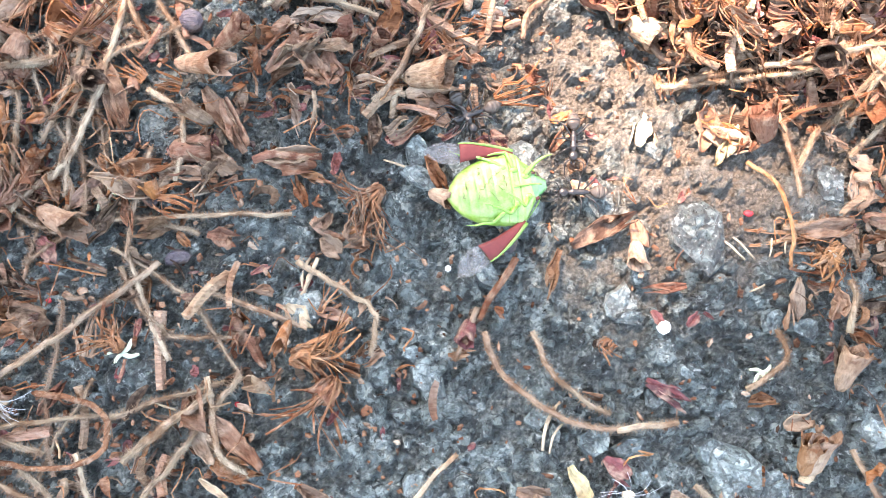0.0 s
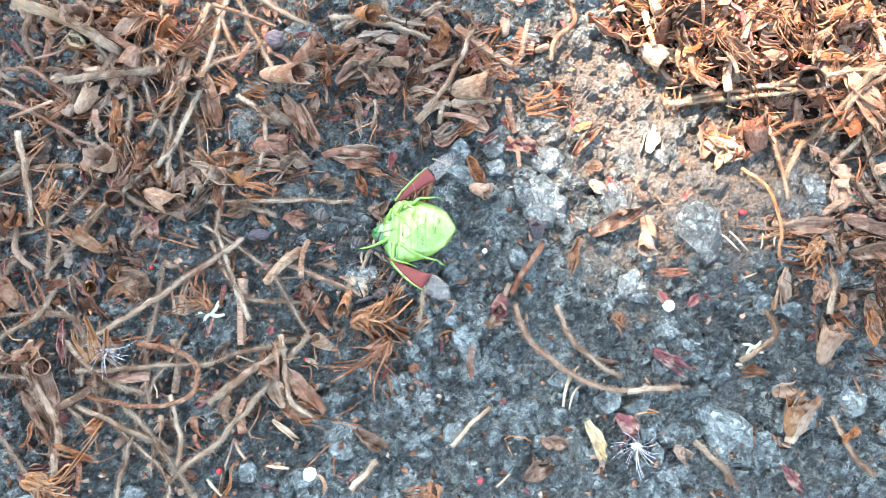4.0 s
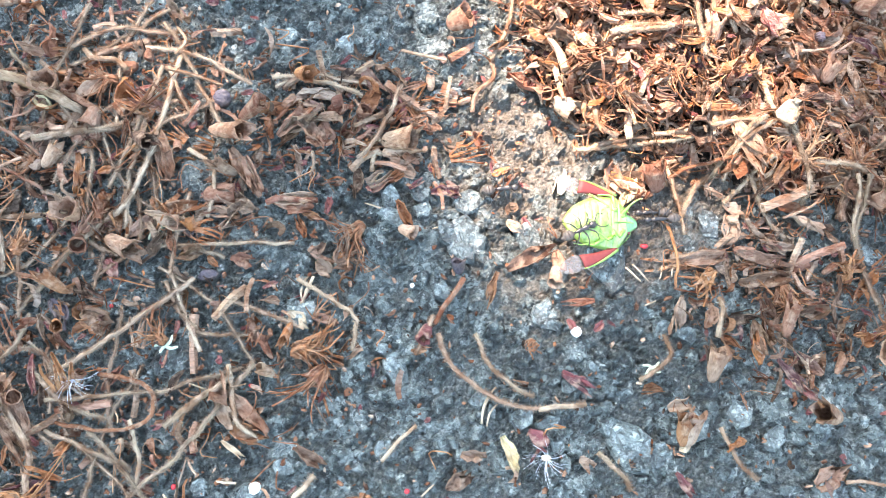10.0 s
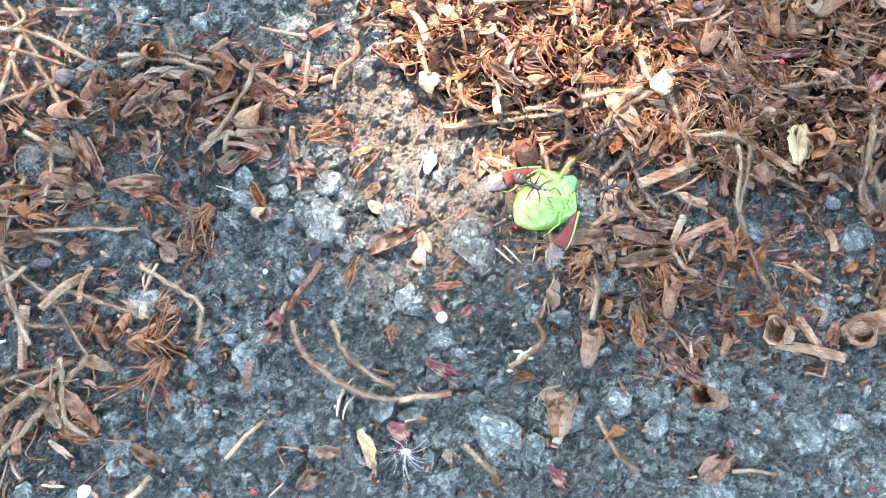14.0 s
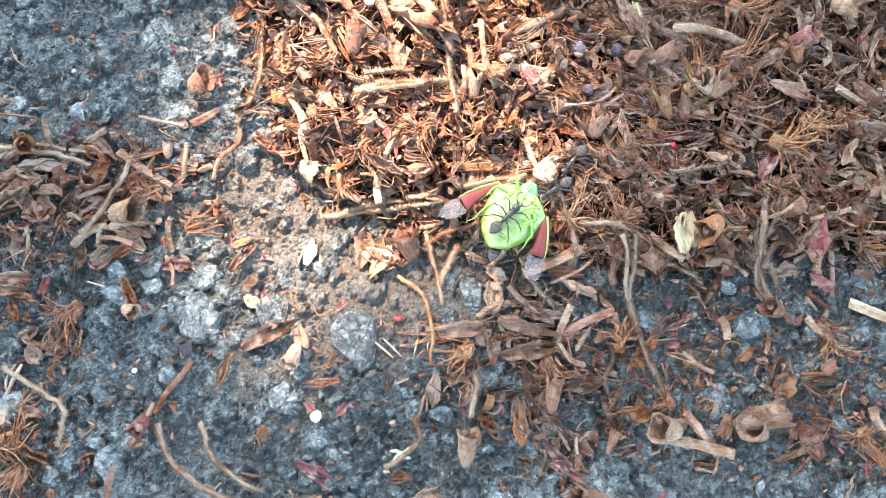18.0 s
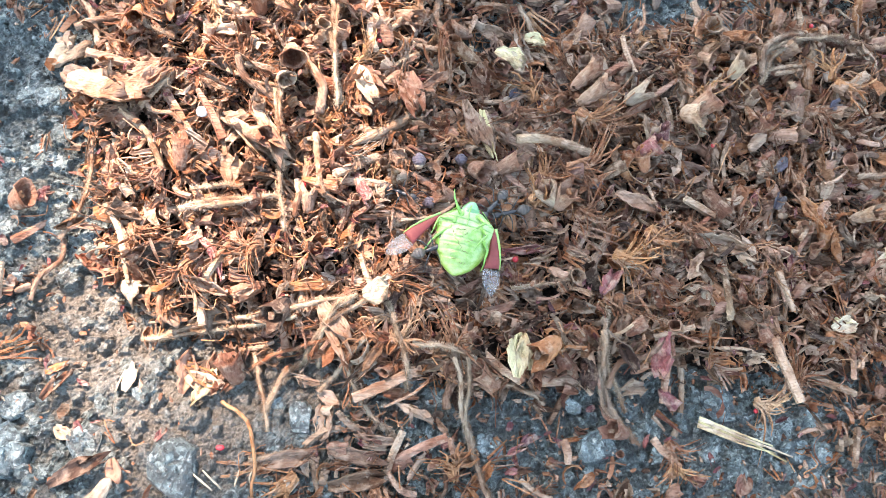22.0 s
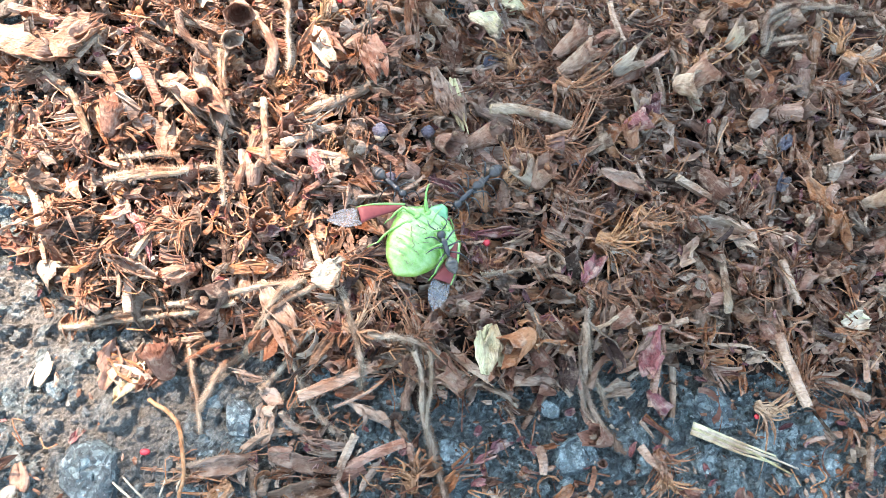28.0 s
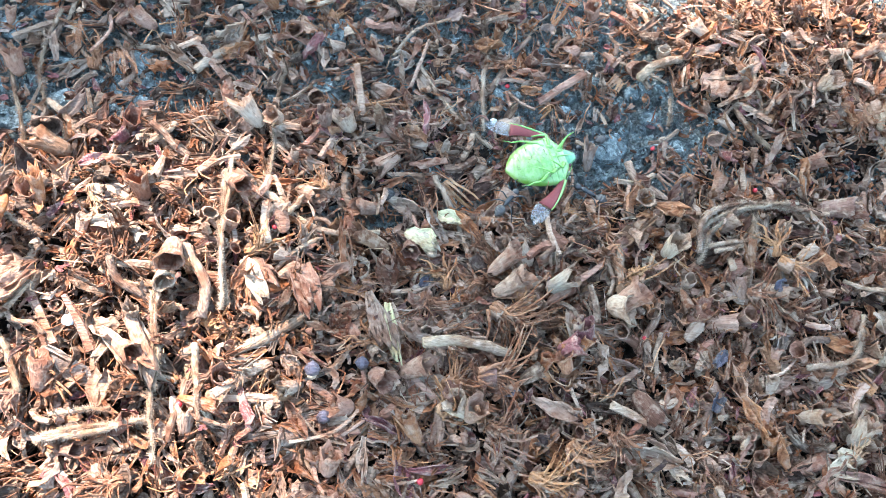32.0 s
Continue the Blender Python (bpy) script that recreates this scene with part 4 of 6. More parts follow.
grain(-27.9, -7.5, 0.35, mat=M_WHITE, name="pebble", label="tiny white pebble on the asphalt")
grain(-56.5, -33.7, 0.375, mat=M_RED, label="bright red dry seed scrap")
grain(-27.9, -33.9, 0.375, mat=M_RED, long=1.4, label="bright red dry seed scrap")
grain(-48.1, -21.2, 0.3, mat=M_RED, label="bright red dry seed scrap")
grain(-66.3, -11.6, 0.3, mat=M_RED, label="bright red dry seed scrap")
grain(4.3, -0.8, 0.375, mat=M_RED, long=1.6, label="bright red dry seed scrap")
fork(-59.2, -16.5, 1.6, 20)
fork(4.7, -17.6, 1.3, 0)
fork(-61.7, -1.4, 1.6, 70)
stone(9.8, -12.9, 1.8, 164)
stone(-20.9, -0.9, 3.4, 95)
stone(-42.6, -12.0, 2.2, 125)
stone(-23.9, -8.0, 1.7, 140)
stone(-30.9, -28.9, 1.6, 55)
stone(1.4, -27.8, 4.2, 100)
stone(-64.7, -4.2, 3.2, 120)
stone(-12.9, -24.5, 2, 35)
stone(-47.1, -34.3, 1.6, 0)
sliver(0.28, 1.3, -3.8, 3.7, -5.8)
sliver(0.245, 2.4, -3.4, 4.8, -5.7)
sliver(0.245, 3.9, -9.2, 5.7, -8.4)
sliver(0.28, -8.7, 6.2, -7.9, 8.8, label="white torn petal scrap")
bract(0.7, -5.8, 6.0, -5.5, 7.6, mat=M_ROSY)
cup(3, 6.2, 7.0, 4.5, 10.6)
bract(3, -0.8, 5.8, 0.9, 11.5, mat=M_ROSY)
bract(1.8, -17.2, 5.1, -14.3, 9.3, mat=M_BRACT)
bract(1.4, -17.2, 8.4, -14.3, 9.7, mat=M_ORANGE)
head(4, 13.8, -4.5, 9.3, -7.6)
stalk(0.372, 21.7, 11.8, 17.6, 7.4, 16.0, 5.8)
bract(2.2, 16.0, 5.8, 18.9, 4.5)
bract(3, 16.3, -0.1, 17.4, 4.4)
cup(3.2, 40.1, -15.0, 33.7, -14.9, label="rosy empty calyx tube lying on the asphalt")
cup(3, 51.0, -15.7, 47.1, -14.2, mat=M_HUSK, flare=1.5)
bract(3.2, 41.7, 7.7, 41.8, 12.5, mat=M_STRAW, curl=.7, label="open ochre seed pod half")
bract(1.6, 32.9, 9.2, 39.4, 6.8, mat=M_ROSY)
stalk(0.3162, 27.7, 11.4, 33.1, 10.4, 39.0, 6.8, mat=M_TWIG)
stalk(0.34, 32.5, 9.1, 34.5, -0.0, 37.3, -8.0, mat=M_TWIG)
stalk(0.34, 52.7, 16.0, 53.4, 9.0, 55.8, 3.0, mat=M_TWIG)
bract(2.6, 9.1, -7.7, 8.1, -13.8, curl=1.0)
bract(2.6, 19.1, -10.7, 19.9, -16.0)
bract(2.4, 15.2, -10.7, 20.7, -10.2)
bract(2, 22.2, -16.0, 26.1, -20.4, mat=M_SCALE, curl=1.3)
bract(1.8, 23.1, -18.9, 28.4, -21.1, mat=M_SCALE)
cup(2.8, 30.4, -23.7, 22.4, -22.6, mat=M_HUSK)
bract(3.6, 26.5, -32.6, 31.4, -29.1, mat=M_ROSY, label="rosy brown dry calyx on the asphalt")
stalk(0.2975, 30.3, -32.1, 36.4, -32.3, hairs=.2, mat=M_TWIG)
bract(1.5, 7.3, -31.1, 9.7, -34.5, mat=M_SCALE)
bract(2.2, 6.6, -23.0, 10.0, -21.9)
cup(2.4, 8.2, -27.6, 7.7, -22.7, mat=M_BRACT)
head(3.2, 23.4, -5.9, 24.7, -9.8, count=24)
bract(3.4, -0.5, 8.9, 5.8, 7.4, mat=M_BRACT)
bract(2.2, 6.8, 11.6, 3.4, 4.9, mat=M_ROSY)
cup(2, -8.3, -4.2, -9.3, -8.1, mat=M_BRACT)
bract(2, -8.3, -1.9, -7.6, -5.3, mat=M_ROSY, curl=.4)
bract(1.4, -6.9, -11.4, -5.8, -12.9, mat=M_SCALE, name="scale")
bract(1.4, -3.2, -12.9, -1.7, -11.7, mat=M_SCALE, name="scale")
bract(1.2, -7.7, -18.4, -3.3, -21.1, mat=M_SCALE)
bract(2, -22.0, 4.9, -23.6, 7.3, mat=M_SCALE)
bract(1.8, -15.2, 1.9, -12.9, -0.0, mat=M_BRACT)
stalk(0.34, 2.6, -19.1, 6.9, -16.1, 6.2, -13.1, mat=M_TWIG)
stalk(0.425, 14.0, 9.4, 17.6, 14.6, 20.7, 17.4, up=.8, mat=M_TWIG)
stalk(0.425, 24.4, 16.6, 27.1, 9.0, 27.2, 5.6, mat=M_TWIG)
stalk(0.34, 7.8, -2.3, 15.0, -1.3, mat=M_TWIG)
stalk(0.34, -43.1, -7.2, -35.6, -11.5, -35.5, -16.5, hairs=.4, mat=M_TWIG)
stalk(0.2975, 13.5, -25.5, 15.5, -29.8, 18.3, -31.9, mat=M_TWIG)
sliver(0.56, -41.0, -6.8, -42.5, -10.8, mat=M_BONE)
stone(-42.1, -11.5, 2.2, 10)
stone(45.5, -11.1, 3.2, 30)
stone(41.7, -27.7, 3, 70)
stone(29.3, -34.7, 3.6, 100)
stone(16.7, -23.4, 2.4, 100)
stone(10.6, -24.8, 2.6, 80)
stone(-30.6, -28.9, 2, 160)
stone(-29.8, -18.6, 2.4, 120)
stone(-23.4, 0.1, 2, 100)
stone(-20.3, -1.4, 2.8, 20)
bract(4, 21.3, 17.0, 25.8, 17.5, mat=M_BONE, curl=.5, up=2.4, label="cream dry petal on the brown litter")
cup(3, 11.1, 52.1, 12.1, 45.9, mat=M_ROSY)
bract(2.6, 15.8, 16.6, 20.1, 8.5, mat=M_ROSY, curl=1.0)
stalk(0.255, 17.3, 64.1, 17.5, 53.4, 17.5, 42.8, up=1.6, mat=M_TWIG)
stalk(0.255, 10.1, 46.5, 10.9, 33.1, up=1.6, mat=M_TWIG)
bract(2, 37.6, 44.6, 38.1, 35.7, mat=M_STRAW, curl=.6)
cup(3.3, 66.4, 43.0, 70.5, 45.3, up=2.2)
cup(2.4, 51.5, 45.2, 56.0, 47.7, mat=M_ROSY)
cup(2.4, 50.8, 48.4, 55.4, 51.5, mat=M_ROSY)
cup(2.2, 59.9, 35.0, 58.5, 37.7, mat=M_BRACT)
cup(2.6, 62.8, 38.7, 61.4, 41.4, mat=M_SCALE)
straw(1.5, 65.7, 1.8, 78.4, -3.4)
bract(2.2, 85.2, 14.8, 87.9, 13.3, mat=M_STRAW, curl=.6)
bract(2.4, 94.7, 25.4, 96.4, 22.9, mat=M_BONE, curl=.6)
stalk(0.425, 52.1, 12.7, 53.1, 5.9, 56.6, -0.9, mat=M_TWIG)
stalk(0.28985, 58.6, 7.2, 63.7, 10.4, 69.1, 13.5, mat=M_TWIG)
cup(2.4, 38.8, 6.0, 34.5, 8.5, mat=M_ROSY)
bract(2.6, 43.7, 7.6, 49.6, 7.8, mat=M_ROSY, curl=1.5)
stalk(0.34, 35.1, 6.0, 40.3, 6.7, 45.0, 4.1, mat=M_TWIG)
bract(1.8, 14.9, 22.5, 18.4, 22.4, mat=M_SCALE, label="glossy dark red striped bud scale")
bract(4, -22.9, 51.4, -16.7, 55.5, mat=M_BONE, curl=.3, label="large bleached white petal on the litter")
cup(1.8, -9.7, 57.7, -8.4, 51.0, mat=M_ORANGE)
bract(5.5, -16.8, 45.3, -5.5, 44.9, mat=M_ROSY, curl=.7, up=1.2)
bract(3.6, -20.3, 50.0, -14.4, 47.2, mat=M_ROSY, curl=.6, up=1.0)
bract(3.2, -10.1, 45.2, -3.2, 48.2, mat=M_ROSY, up=1.0)
stalk(0.34, 80.1, 54.7, 86.3, 58.1, 96.2, 59.7, mat=M_TWIG)
stalk(0.34, 80.7, 52.3, 87.1, 53.1, 88.3, 56.2, mat=M_TWIG)
head(4, 53.0, 42.9, 56.5, 39.4, count=24)
head(4, 43.9, 30.3, 46.4, 32.9, count=24)
head(4, 59.0, 26.4, 62.7, 22.3, count=30)
head(4, 49.4, 28.7, 53.3, 27.1, count=24)
head(3.5, 90.6, 50.3, 95.7, 47.5, count=20)
bract(2.4, 44.5, 57.8, 46.6, 55.4, mat=M_STRAW)
bract(2.6, 41.7, 54.2, 44.6, 51.4, mat=M_BONE, curl=.8)
stalk(0.3162, 40.5, 18.8, 47.9, 19.3, hairs=.4, mat=M_TWIG)
bract(3, 27.3, 49.2, 29.3, 42.0, mat=M_ROSY)
bract(2.8, 20.8, 49.8, 23.3, 45.3, mat=M_ROSY)
bract(2.4, 6.9, 42.0, 11.0, 35.2, mat=M_ROSY)
cup(2.2, 5.5, 39.3, 10.2, 35.6, mat=M_ROSY)
stalk(0.3689, -1.8, 27.9, 3.2, 29.2, 8.3, 29.8, mat=M_TWIG)
stalk(0.3162, -0.6, 30.8, 6.0, 31.3, mat=M_TWIG)
stalk(0.3162, -17.8, 25.6, -15.1, 32.0, -14.9, 39.4, mat=M_TWIG)
cup(3.4, -24.0, 30.1, -20.6, 31.0, mat=M_ROSY)
bract(2.6, -21.3, 31.0, -19.0, 32.2, mat=M_SCALE)
bract(3, -0.2, 8.2, 4.2, 4.7, mat=M_BRACT)
bract(3, 2.7, 6.1, 4.1, 11.0, mat=M_ROSY)
bract(2.4, 5.0, 6.8, 5.0, 12.5, mat=M_ROSY)
bract(2, -7.7, 6.1, -6.4, 9.6, mat=M_BONE)
grain(-0.1, 41.8, 0.8, mat=M_WHITE, name="pebble", label="white pebble among the litter")
grain(18.6, 29.2, 0.3375, mat=M_RED, label="bright red dry seed scrap")
grain(74.2, 3.2, 0.375, mat=M_RED, label="bright red dry seed scrap")
grain(70.5, 39.7, 0.3, mat=M_RED, label="bright red dry seed scrap")
stone(-1.2, -3.3, 4.4, 120)
stone(23.5, 7.8, 2.2, 10)
stone(69.2, 4.4, 3.2, 140)
stone(-11.8, 0.1, 3, 80)
stone(13.8, 2.6, 2.4, 110)
stone(37.8, -1.1, 2.4, 150)
stone(51.7, -1.2, 3, 40)
bract(2.8, 17.5, -5.5, 25.0, -5.0)
bract(2.8, 9.3, -2.8, 16.0, -2.2, mat=M_HUSK)
stalk(0.425, 9.7, 3.3, 11.5, 7.5, 14.3, 9.6, mat=M_TWIG)
stalk(0.34, 19.2, 9.6, 22.2, 3.9, 24.3, 1.1, mat=M_TWIG)
stalk(0.34, 33.1, 12.6, 34.4, 5.3, 35.6, -1.1, mat=M_TWIG)
bract(1.2, 39.9, -2.1, 42.5, -0.8, mat=M_SCALE)
sliver(0.245, 6.3, -5.4, 6.8, -3.4)
sliver(0.245, 8.1, -5.0, 8.7, -3.3, bow=.3)
head(4, 61.6, -3.5, 62.3, -6.9)
bract(2.6, 69.7, -7.8, 71.7, -5.0)
cup(3.6, -7.1, 70.4, -6.9, 67.5, mat=M_HUSK, up=2.4, label="pale round empty calyx")
stalk(0.28985, -9.6, 90.0, -10.7, 80.7, -9.2, 72.1, mat=M_TWIG)
stalk(0.3162, -15.3, 82.4, -12.0, 68.9, -8.7, 61.4, -5.4, 55.8, mat=M_TWIG)
stalk(0.2975, 25.7, 87.6, 22.8, 77.6, 21.6, 62.2, mat=M_TWIG)
stalk(0.3825, 16.7, 62.1, 16.8, 54.6, 17.9, 43.7, mat=M_TWIG)
stalk(0.2975, 9.4, 45.2, 10.2, 33.7, 11.4, 25.0, up=1.2, mat=M_TWIG)
cup(2.4, 2.8, 67.7, 1.6, 68.5, mat=M_SCALE)
bract(1.8, 1.3, 68.1, 5.2, 69.5, mat=M_SCALE)
bract(1.8, -1.7, 62.4, 1.4, 63.8, mat=M_SCALE)
bract(2.4, 12.8, 74.3, 20.5, 75.1, mat=M_BRACT)
bract(2, 28.2, 70.8, 33.4, 69.6, mat=M_SCALE)
cup(2.2, 16.8, 61.2, 20.7, 57.1, mat=M_ROSY)
cup(2.4, 9.9, 47.8, 11.4, 45.2, mat=M_ROSY)
cup(2.6, 86.6, 71.9, 86.9, 70.3, mat=M_ROSY)
cup(3, 75.7, 84.6, 76.7, 81.5, mat=M_ROSY)
bract(5, 85.8, 79.9, 91.4, 80.7, mat=M_ROSY, curl=.6, up=1.2, label="broad rounded russet petal")
stalk(0.34, 42.5, 83.4, 47.4, 74.8, 53.0, 69.2, mat=M_TWIG)
stalk(0.425, 44.6, 63.7, 46.8, 57.6, 48.3, 51.6, mat=M_TWIG)
stalk(0.34, 54.5, 89.2, 52.3, 79.9, 51.9, 71.9, mat=M_TWIG)
stalk(0.425, 79.5, 51.4, 82.2, 57.3, 90.2, 59.4, 100.5, 58.0, mat=M_TWIG)
stalk(0.34, 81.5, 51.4, 86.5, 53.2, 88.5, 57.1, mat=M_TWIG)
stalk(0.425, 9.2, 70.6, 5.8, 66.9, up=1, mat=M_TWIG)
stalk(0.425, 23.8, 55.5, 26.6, 60.6, 30.0, 63.3, mat=M_TWIG)
bract(3, 40.1, 54.6, 44.3, 52.2, mat=M_STRAW, curl=.5)
bract(2.6, 44.4, 57.2, 47.9, 55.5, mat=M_STRAW)
head(5, 34.2, 77.1, 35.8, 72.0, count=30)
head(4.5, 85.2, 45.6, 89.8, 44.0, count=28)
head(4.5, 50.8, 43.8, 55.2, 40.0, count=28)
head(4, 17.0, 37.9, 19.9, 34.3, count=26)
head(5, 3.9, 51.2, 0.7, 48.9, count=34)
head(4, 49.1, 37.7, 46.0, 34.8, count=22)
head(4, 64.6, 27.5, 66.4, 24.0)
stalk(0.425, 92.4, 36.0, 99.2, 37.2, 102.3, 43.2, mat=M_TWIG)
cup(2.6, 35.6, 35.6, 38.1, 33.5, mat=M_ROSY)
cup(2.8, 48.0, 30.2, 44.5, 32.0, mat=M_ROSY)
cup(2.6, 34.3, 54.1, 31.3, 56.5, mat=M_ROSY)
cup(3, 65.6, 43.9, 68.5, 41.9, up=2.0)
cup(1.8, 53.7, 34.0, 56.7, 35.5, mat=M_BRACT)
cup(2.4, 58.8, 37.7, 61.9, 38.5, mat=M_SCALE)
bract(3, 35.2, 46.1, 38.1, 36.3, mat=M_HUSK, curl=.6)
bract(3.4, 92.8, 22.7, 97.8, 24.1, mat=M_BONE, curl=.9)
bract(3, 25.6, 48.4, 29.4, 41.5, mat=M_ROSY)
bract(3, 17.8, 62.1, 21.1, 56.3, mat=M_ROSY)
bract(2.6, 50.9, 45.4, 56.4, 46.2)
bract(2.6, 55.4, 31.9, 61.0, 28.9, mat=M_ROSY)
bract(2.4, 3.8, 40.8, 9.8, 35.1, mat=M_ROSY)
bract(2.4, 6.2, 43.7, 8.7, 39.3, mat=M_ROSY)
stalk(0.4216, -1.6, 27.9, 3.9, 28.7, 10.3, 30.0, mat=M_TWIG)
stalk(0.3162, -9.9, 55.7, -4.6, 52.7, mat=M_TWIG)
bract(2.4, -6.3, 59.8, -5.5, 54.2, mat=M_ORANGE)
cup(3, -10.9, 53.3, -8.9, 54.2, mat=M_BRACT)
stalk(0.34, 2.9, 48.1, 5.8, 46.7, 10.1, 45.9, hairs=.3, mat=M_TWIG)
bract(2.4, 0.8, 54.3, 7.0, 55.2, mat=M_ROSY)
grain(56.2, 80.5, 0.375, mat=M_RED, label="bright red dry seed scrap")
grain(77.9, 70.5, 0.375, mat=M_RED, label="bright red dry seed scrap")
grain(90.6, 62.0, 0.375, mat=M_RED, label="bright red dry seed scrap")
grain(41.4, 22.7, 0.45, mat=M_RED, label="bright red dry seed scrap")
grain(23.2, 54.3, 0.375, mat=M_RED, label="bright red dry seed scrap")
grain(67.4, 83.9, 0.375, mat=M_RED, label="bright red dry seed scrap")
grain(13.4, 31.8, 0.45, mat=M_RED, label="bright red dry seed scrap")
grain(28.6, 35.8, 1, label="grey round dry seed")
grain(30.0, 30.4, 0.9, label="grey round dry seed")
grain(53.7, 74.1, 0.6, mat=M_WHITE, name="pebble", label="white pebble among the litter")
stone(71.3, 70.5, 4, 35)
stone(2.1, 80.4, 5, 60)
stone(83.4, 54.9, 3, 110)
stone(30.7, 88.9, 3, 60)
stone(43.8, 65.4, 3, 100)
stone(55.2, 78.0, 2.6, 110)
stone(6.8, 88.5, 3, 10)
bract(2.4, 76.5, 87.2, 82.9, 93.0, mat=M_ORANGE)
bract(2.2, 60.6, 81.3, 62.7, 85.5, mat=M_BRACT)
bract(2.6, 47.1, 91.9, 50.7, 93.2, mat=M_BRACT)
bract(2.6, 42.5, 81.4, 44.5, 78.1, mat=M_ROSY)
stalk(0.425, 1.7, 84.2, 6.4, 84.0, 11.9, 85.8, 14.2, 86.9, mat=M_TWIG)
stalk(0.34, 81.8, 79.2, 80.6, 74.2, mat=M_TWIG)
bract(2, 81.4, 37.6, 78.7, 36.1, mat=M_SLATE)
bract(2, 78.2, 30.2, 79.7, 32.3, mat=M_SLATE, label="violet grey dry bud scale")
bract(2, 89.5, 46.4, 91.3, 47.3, mat=M_SLATE, label="violet grey dry bud scale")
bract(2, 51.0, 33.3, 53.5, 32.2, mat=M_SLATE, label="violet grey dry bud scale")
bract(1.6, 41.9, 46.9, 43.4, 48.5, mat=M_SLATE, label="violet grey dry bud scale")
head(4, -34.8, 0.4, -39.1, -3.2, count=34, label="crumpled dead flower head with curled brown petals")
bract(2.4, -40.7, -4.7, -38.5, -6.7, curl=.9)
bract(1.6, -39.8, -2.2, -40.7, -4.4, mat=M_HUSK)
cup(1.8, -25.6, -12.7, -26.9, -15.9, mat=M_SCALE, up=.3)
bract(1.2, -23.2, -11.4, -21.8, -12.3, mat=M_ORANGE, label="small bright orange petal scrap")
bract(1.4, -24.9, -13.0, -25.9, -11.7, mat=M_BRACT)
bract(1.6, -40.8, -12.1, -37.1, -12.3, mat=M_ROSY)
sliver(0.35, -42.3, -10.1, -41.6, -6.6, mat=M_BONE, bow=.5)
bract(2.2, -43.9, -11.6, -41.4, -14.1, mat=M_BONE, curl=.4, label="chalky white petal scrap on the asphalt")
bract(2.4, -47.4, 3.0, -40.9, 3.7, mat=M_ROSY, curl=1.3)
stalk(0.31, -5.8, 12.2, 2.4, 13.0, 13.2, 14.6, mat=M_STALK, up=.8)
stalk(0.35, 4.6, 6.1, 9.4, 9.9, 16.4, 11.8, mat=M_FIBRE, hairs=.2, up=.6)
bract(3.2, 40.3, 6.7, 41.1, 12.2, mat=M_STRAW, curl=.6, up=.8, label="flat ochre seed pod half with dark stripes")
cup(2.2, 49.6, 7.2, 43.5, 7.4, mat=M_ROSY, tip=8)
bract(3, 15.8, 17.1, 19.0, 10.8, mat=M_ROSY, up=.9)
cup(2, 6.7, 42.8, 10.7, 34.7, mat=M_ROSY, tip=8, up=1.2)
grain(34.5, 36.9, 0.9, label="grey round dry seed")
grain(28.5, 35.2, 0.7, mat=M_BONE, label="pale round dry seed")
cup(1.6, 13.3, 32.6, 18.5, 31.0, mat=M_ORANGE, tip=6)
bract(2.8, 19.5, 49.7, 23.8, 44.4, mat=M_BONE, curl=1.0)
stalk(0.34, 79.1, 49.7, 82.7, 55.3, 88.9, 58.7, 95.6, 58.6, mat=M_TWIG)
bract(2.4, 84.4, 13.5, 88.1, 14.5, mat=M_BONE, curl=.5, up=.8)
cup(2.2, 37.2, 59.4, 31.9, 57.6, mat=M_ROSY)
cup(2.2, 37.9, 52.2, 31.8, 53.1, mat=M_BRACT)
cup(1.6, 56.7, 35.3, 57.3, 38.0, mat=M_ORANGE, tip=50)
cup(1.6, 61.5, 37.7, 63.0, 39.8, mat=M_ORANGE, tip=40)
bract(2.4, 35.1, 45.5, 38.1, 37.3, mat=M_HUSK, curl=.8, up=.8)
cup(2.2, 51.2, 45.4, 55.1, 47.0, mat=M_HUSK)
head(3.6, 44.4, 33.6, 48.9, 35.9, count=34)
head(3.6, 54.0, 22.7, 59.4, 21.2, count=34)
head(3.4, 18.7, 36.5, 21.8, 34.1, count=30, mat=M_ROSY)
head(3.4, -4.4, 33.2, -6.1, 29.2, count=30, mat=M_ROSY)
head(3, 2.9, 48.8, 7.3, 50.9, count=26)
bract(4.5, -17.2, 45.1, -9.2, 44.2, mat=M_ROSY, curl=.8, up=1.2)
bract(3.6, -9.2, 43.8, -3.7, 47.5, mat=M_ROSY, curl=1.2, up=1.2)
bract(2.6, -0.6, 9.5, 3.7, 6.1, mat=M_ORANGE, curl=1.4)
cup(2.2, 34.1, 8.5, 38.6, 6.0, mat=M_ROSY, tip=6)
bract(2.4, 19.8, -16.8, 18.9, -12.0, mat=M_ORANGE, curl=1.2)
cup(3, 47.1, -14.4, 53.3, -12.9, mat=M_HUSK, tip=20)
stalk(0.2975, 34.2, 9.3, 34.9, 0.2, 38.0, -9.3, mat=M_TWIG)
stalk(0.2975, 52.5, 14.5, 52.9, 5.7, 57.4, -1.2, mat=M_TWIG)
bract(2.4, 3.1, 8.9, 1.7, 3.6, mat=M_STRAW, curl=1.3, up=.6)
head(3.6, 48.5, 34.9, 56.0, 34.1, count=34)
head(3, 24.5, -9.3, 22.9, -6.8, count=26)
bract(2.6, 17.4, -1.4, 25.3, -3.2, mat=M_HUSK, curl=1.2)
bract(3.4, -44.4, 15.6, -40.4, 10.4, mat=M_ROSY, curl=1.6, up=.8)
cup(2.2, -32.6, 10.6, -27.6, 12.1, mat=M_ROSY, tip=6, stem=2)
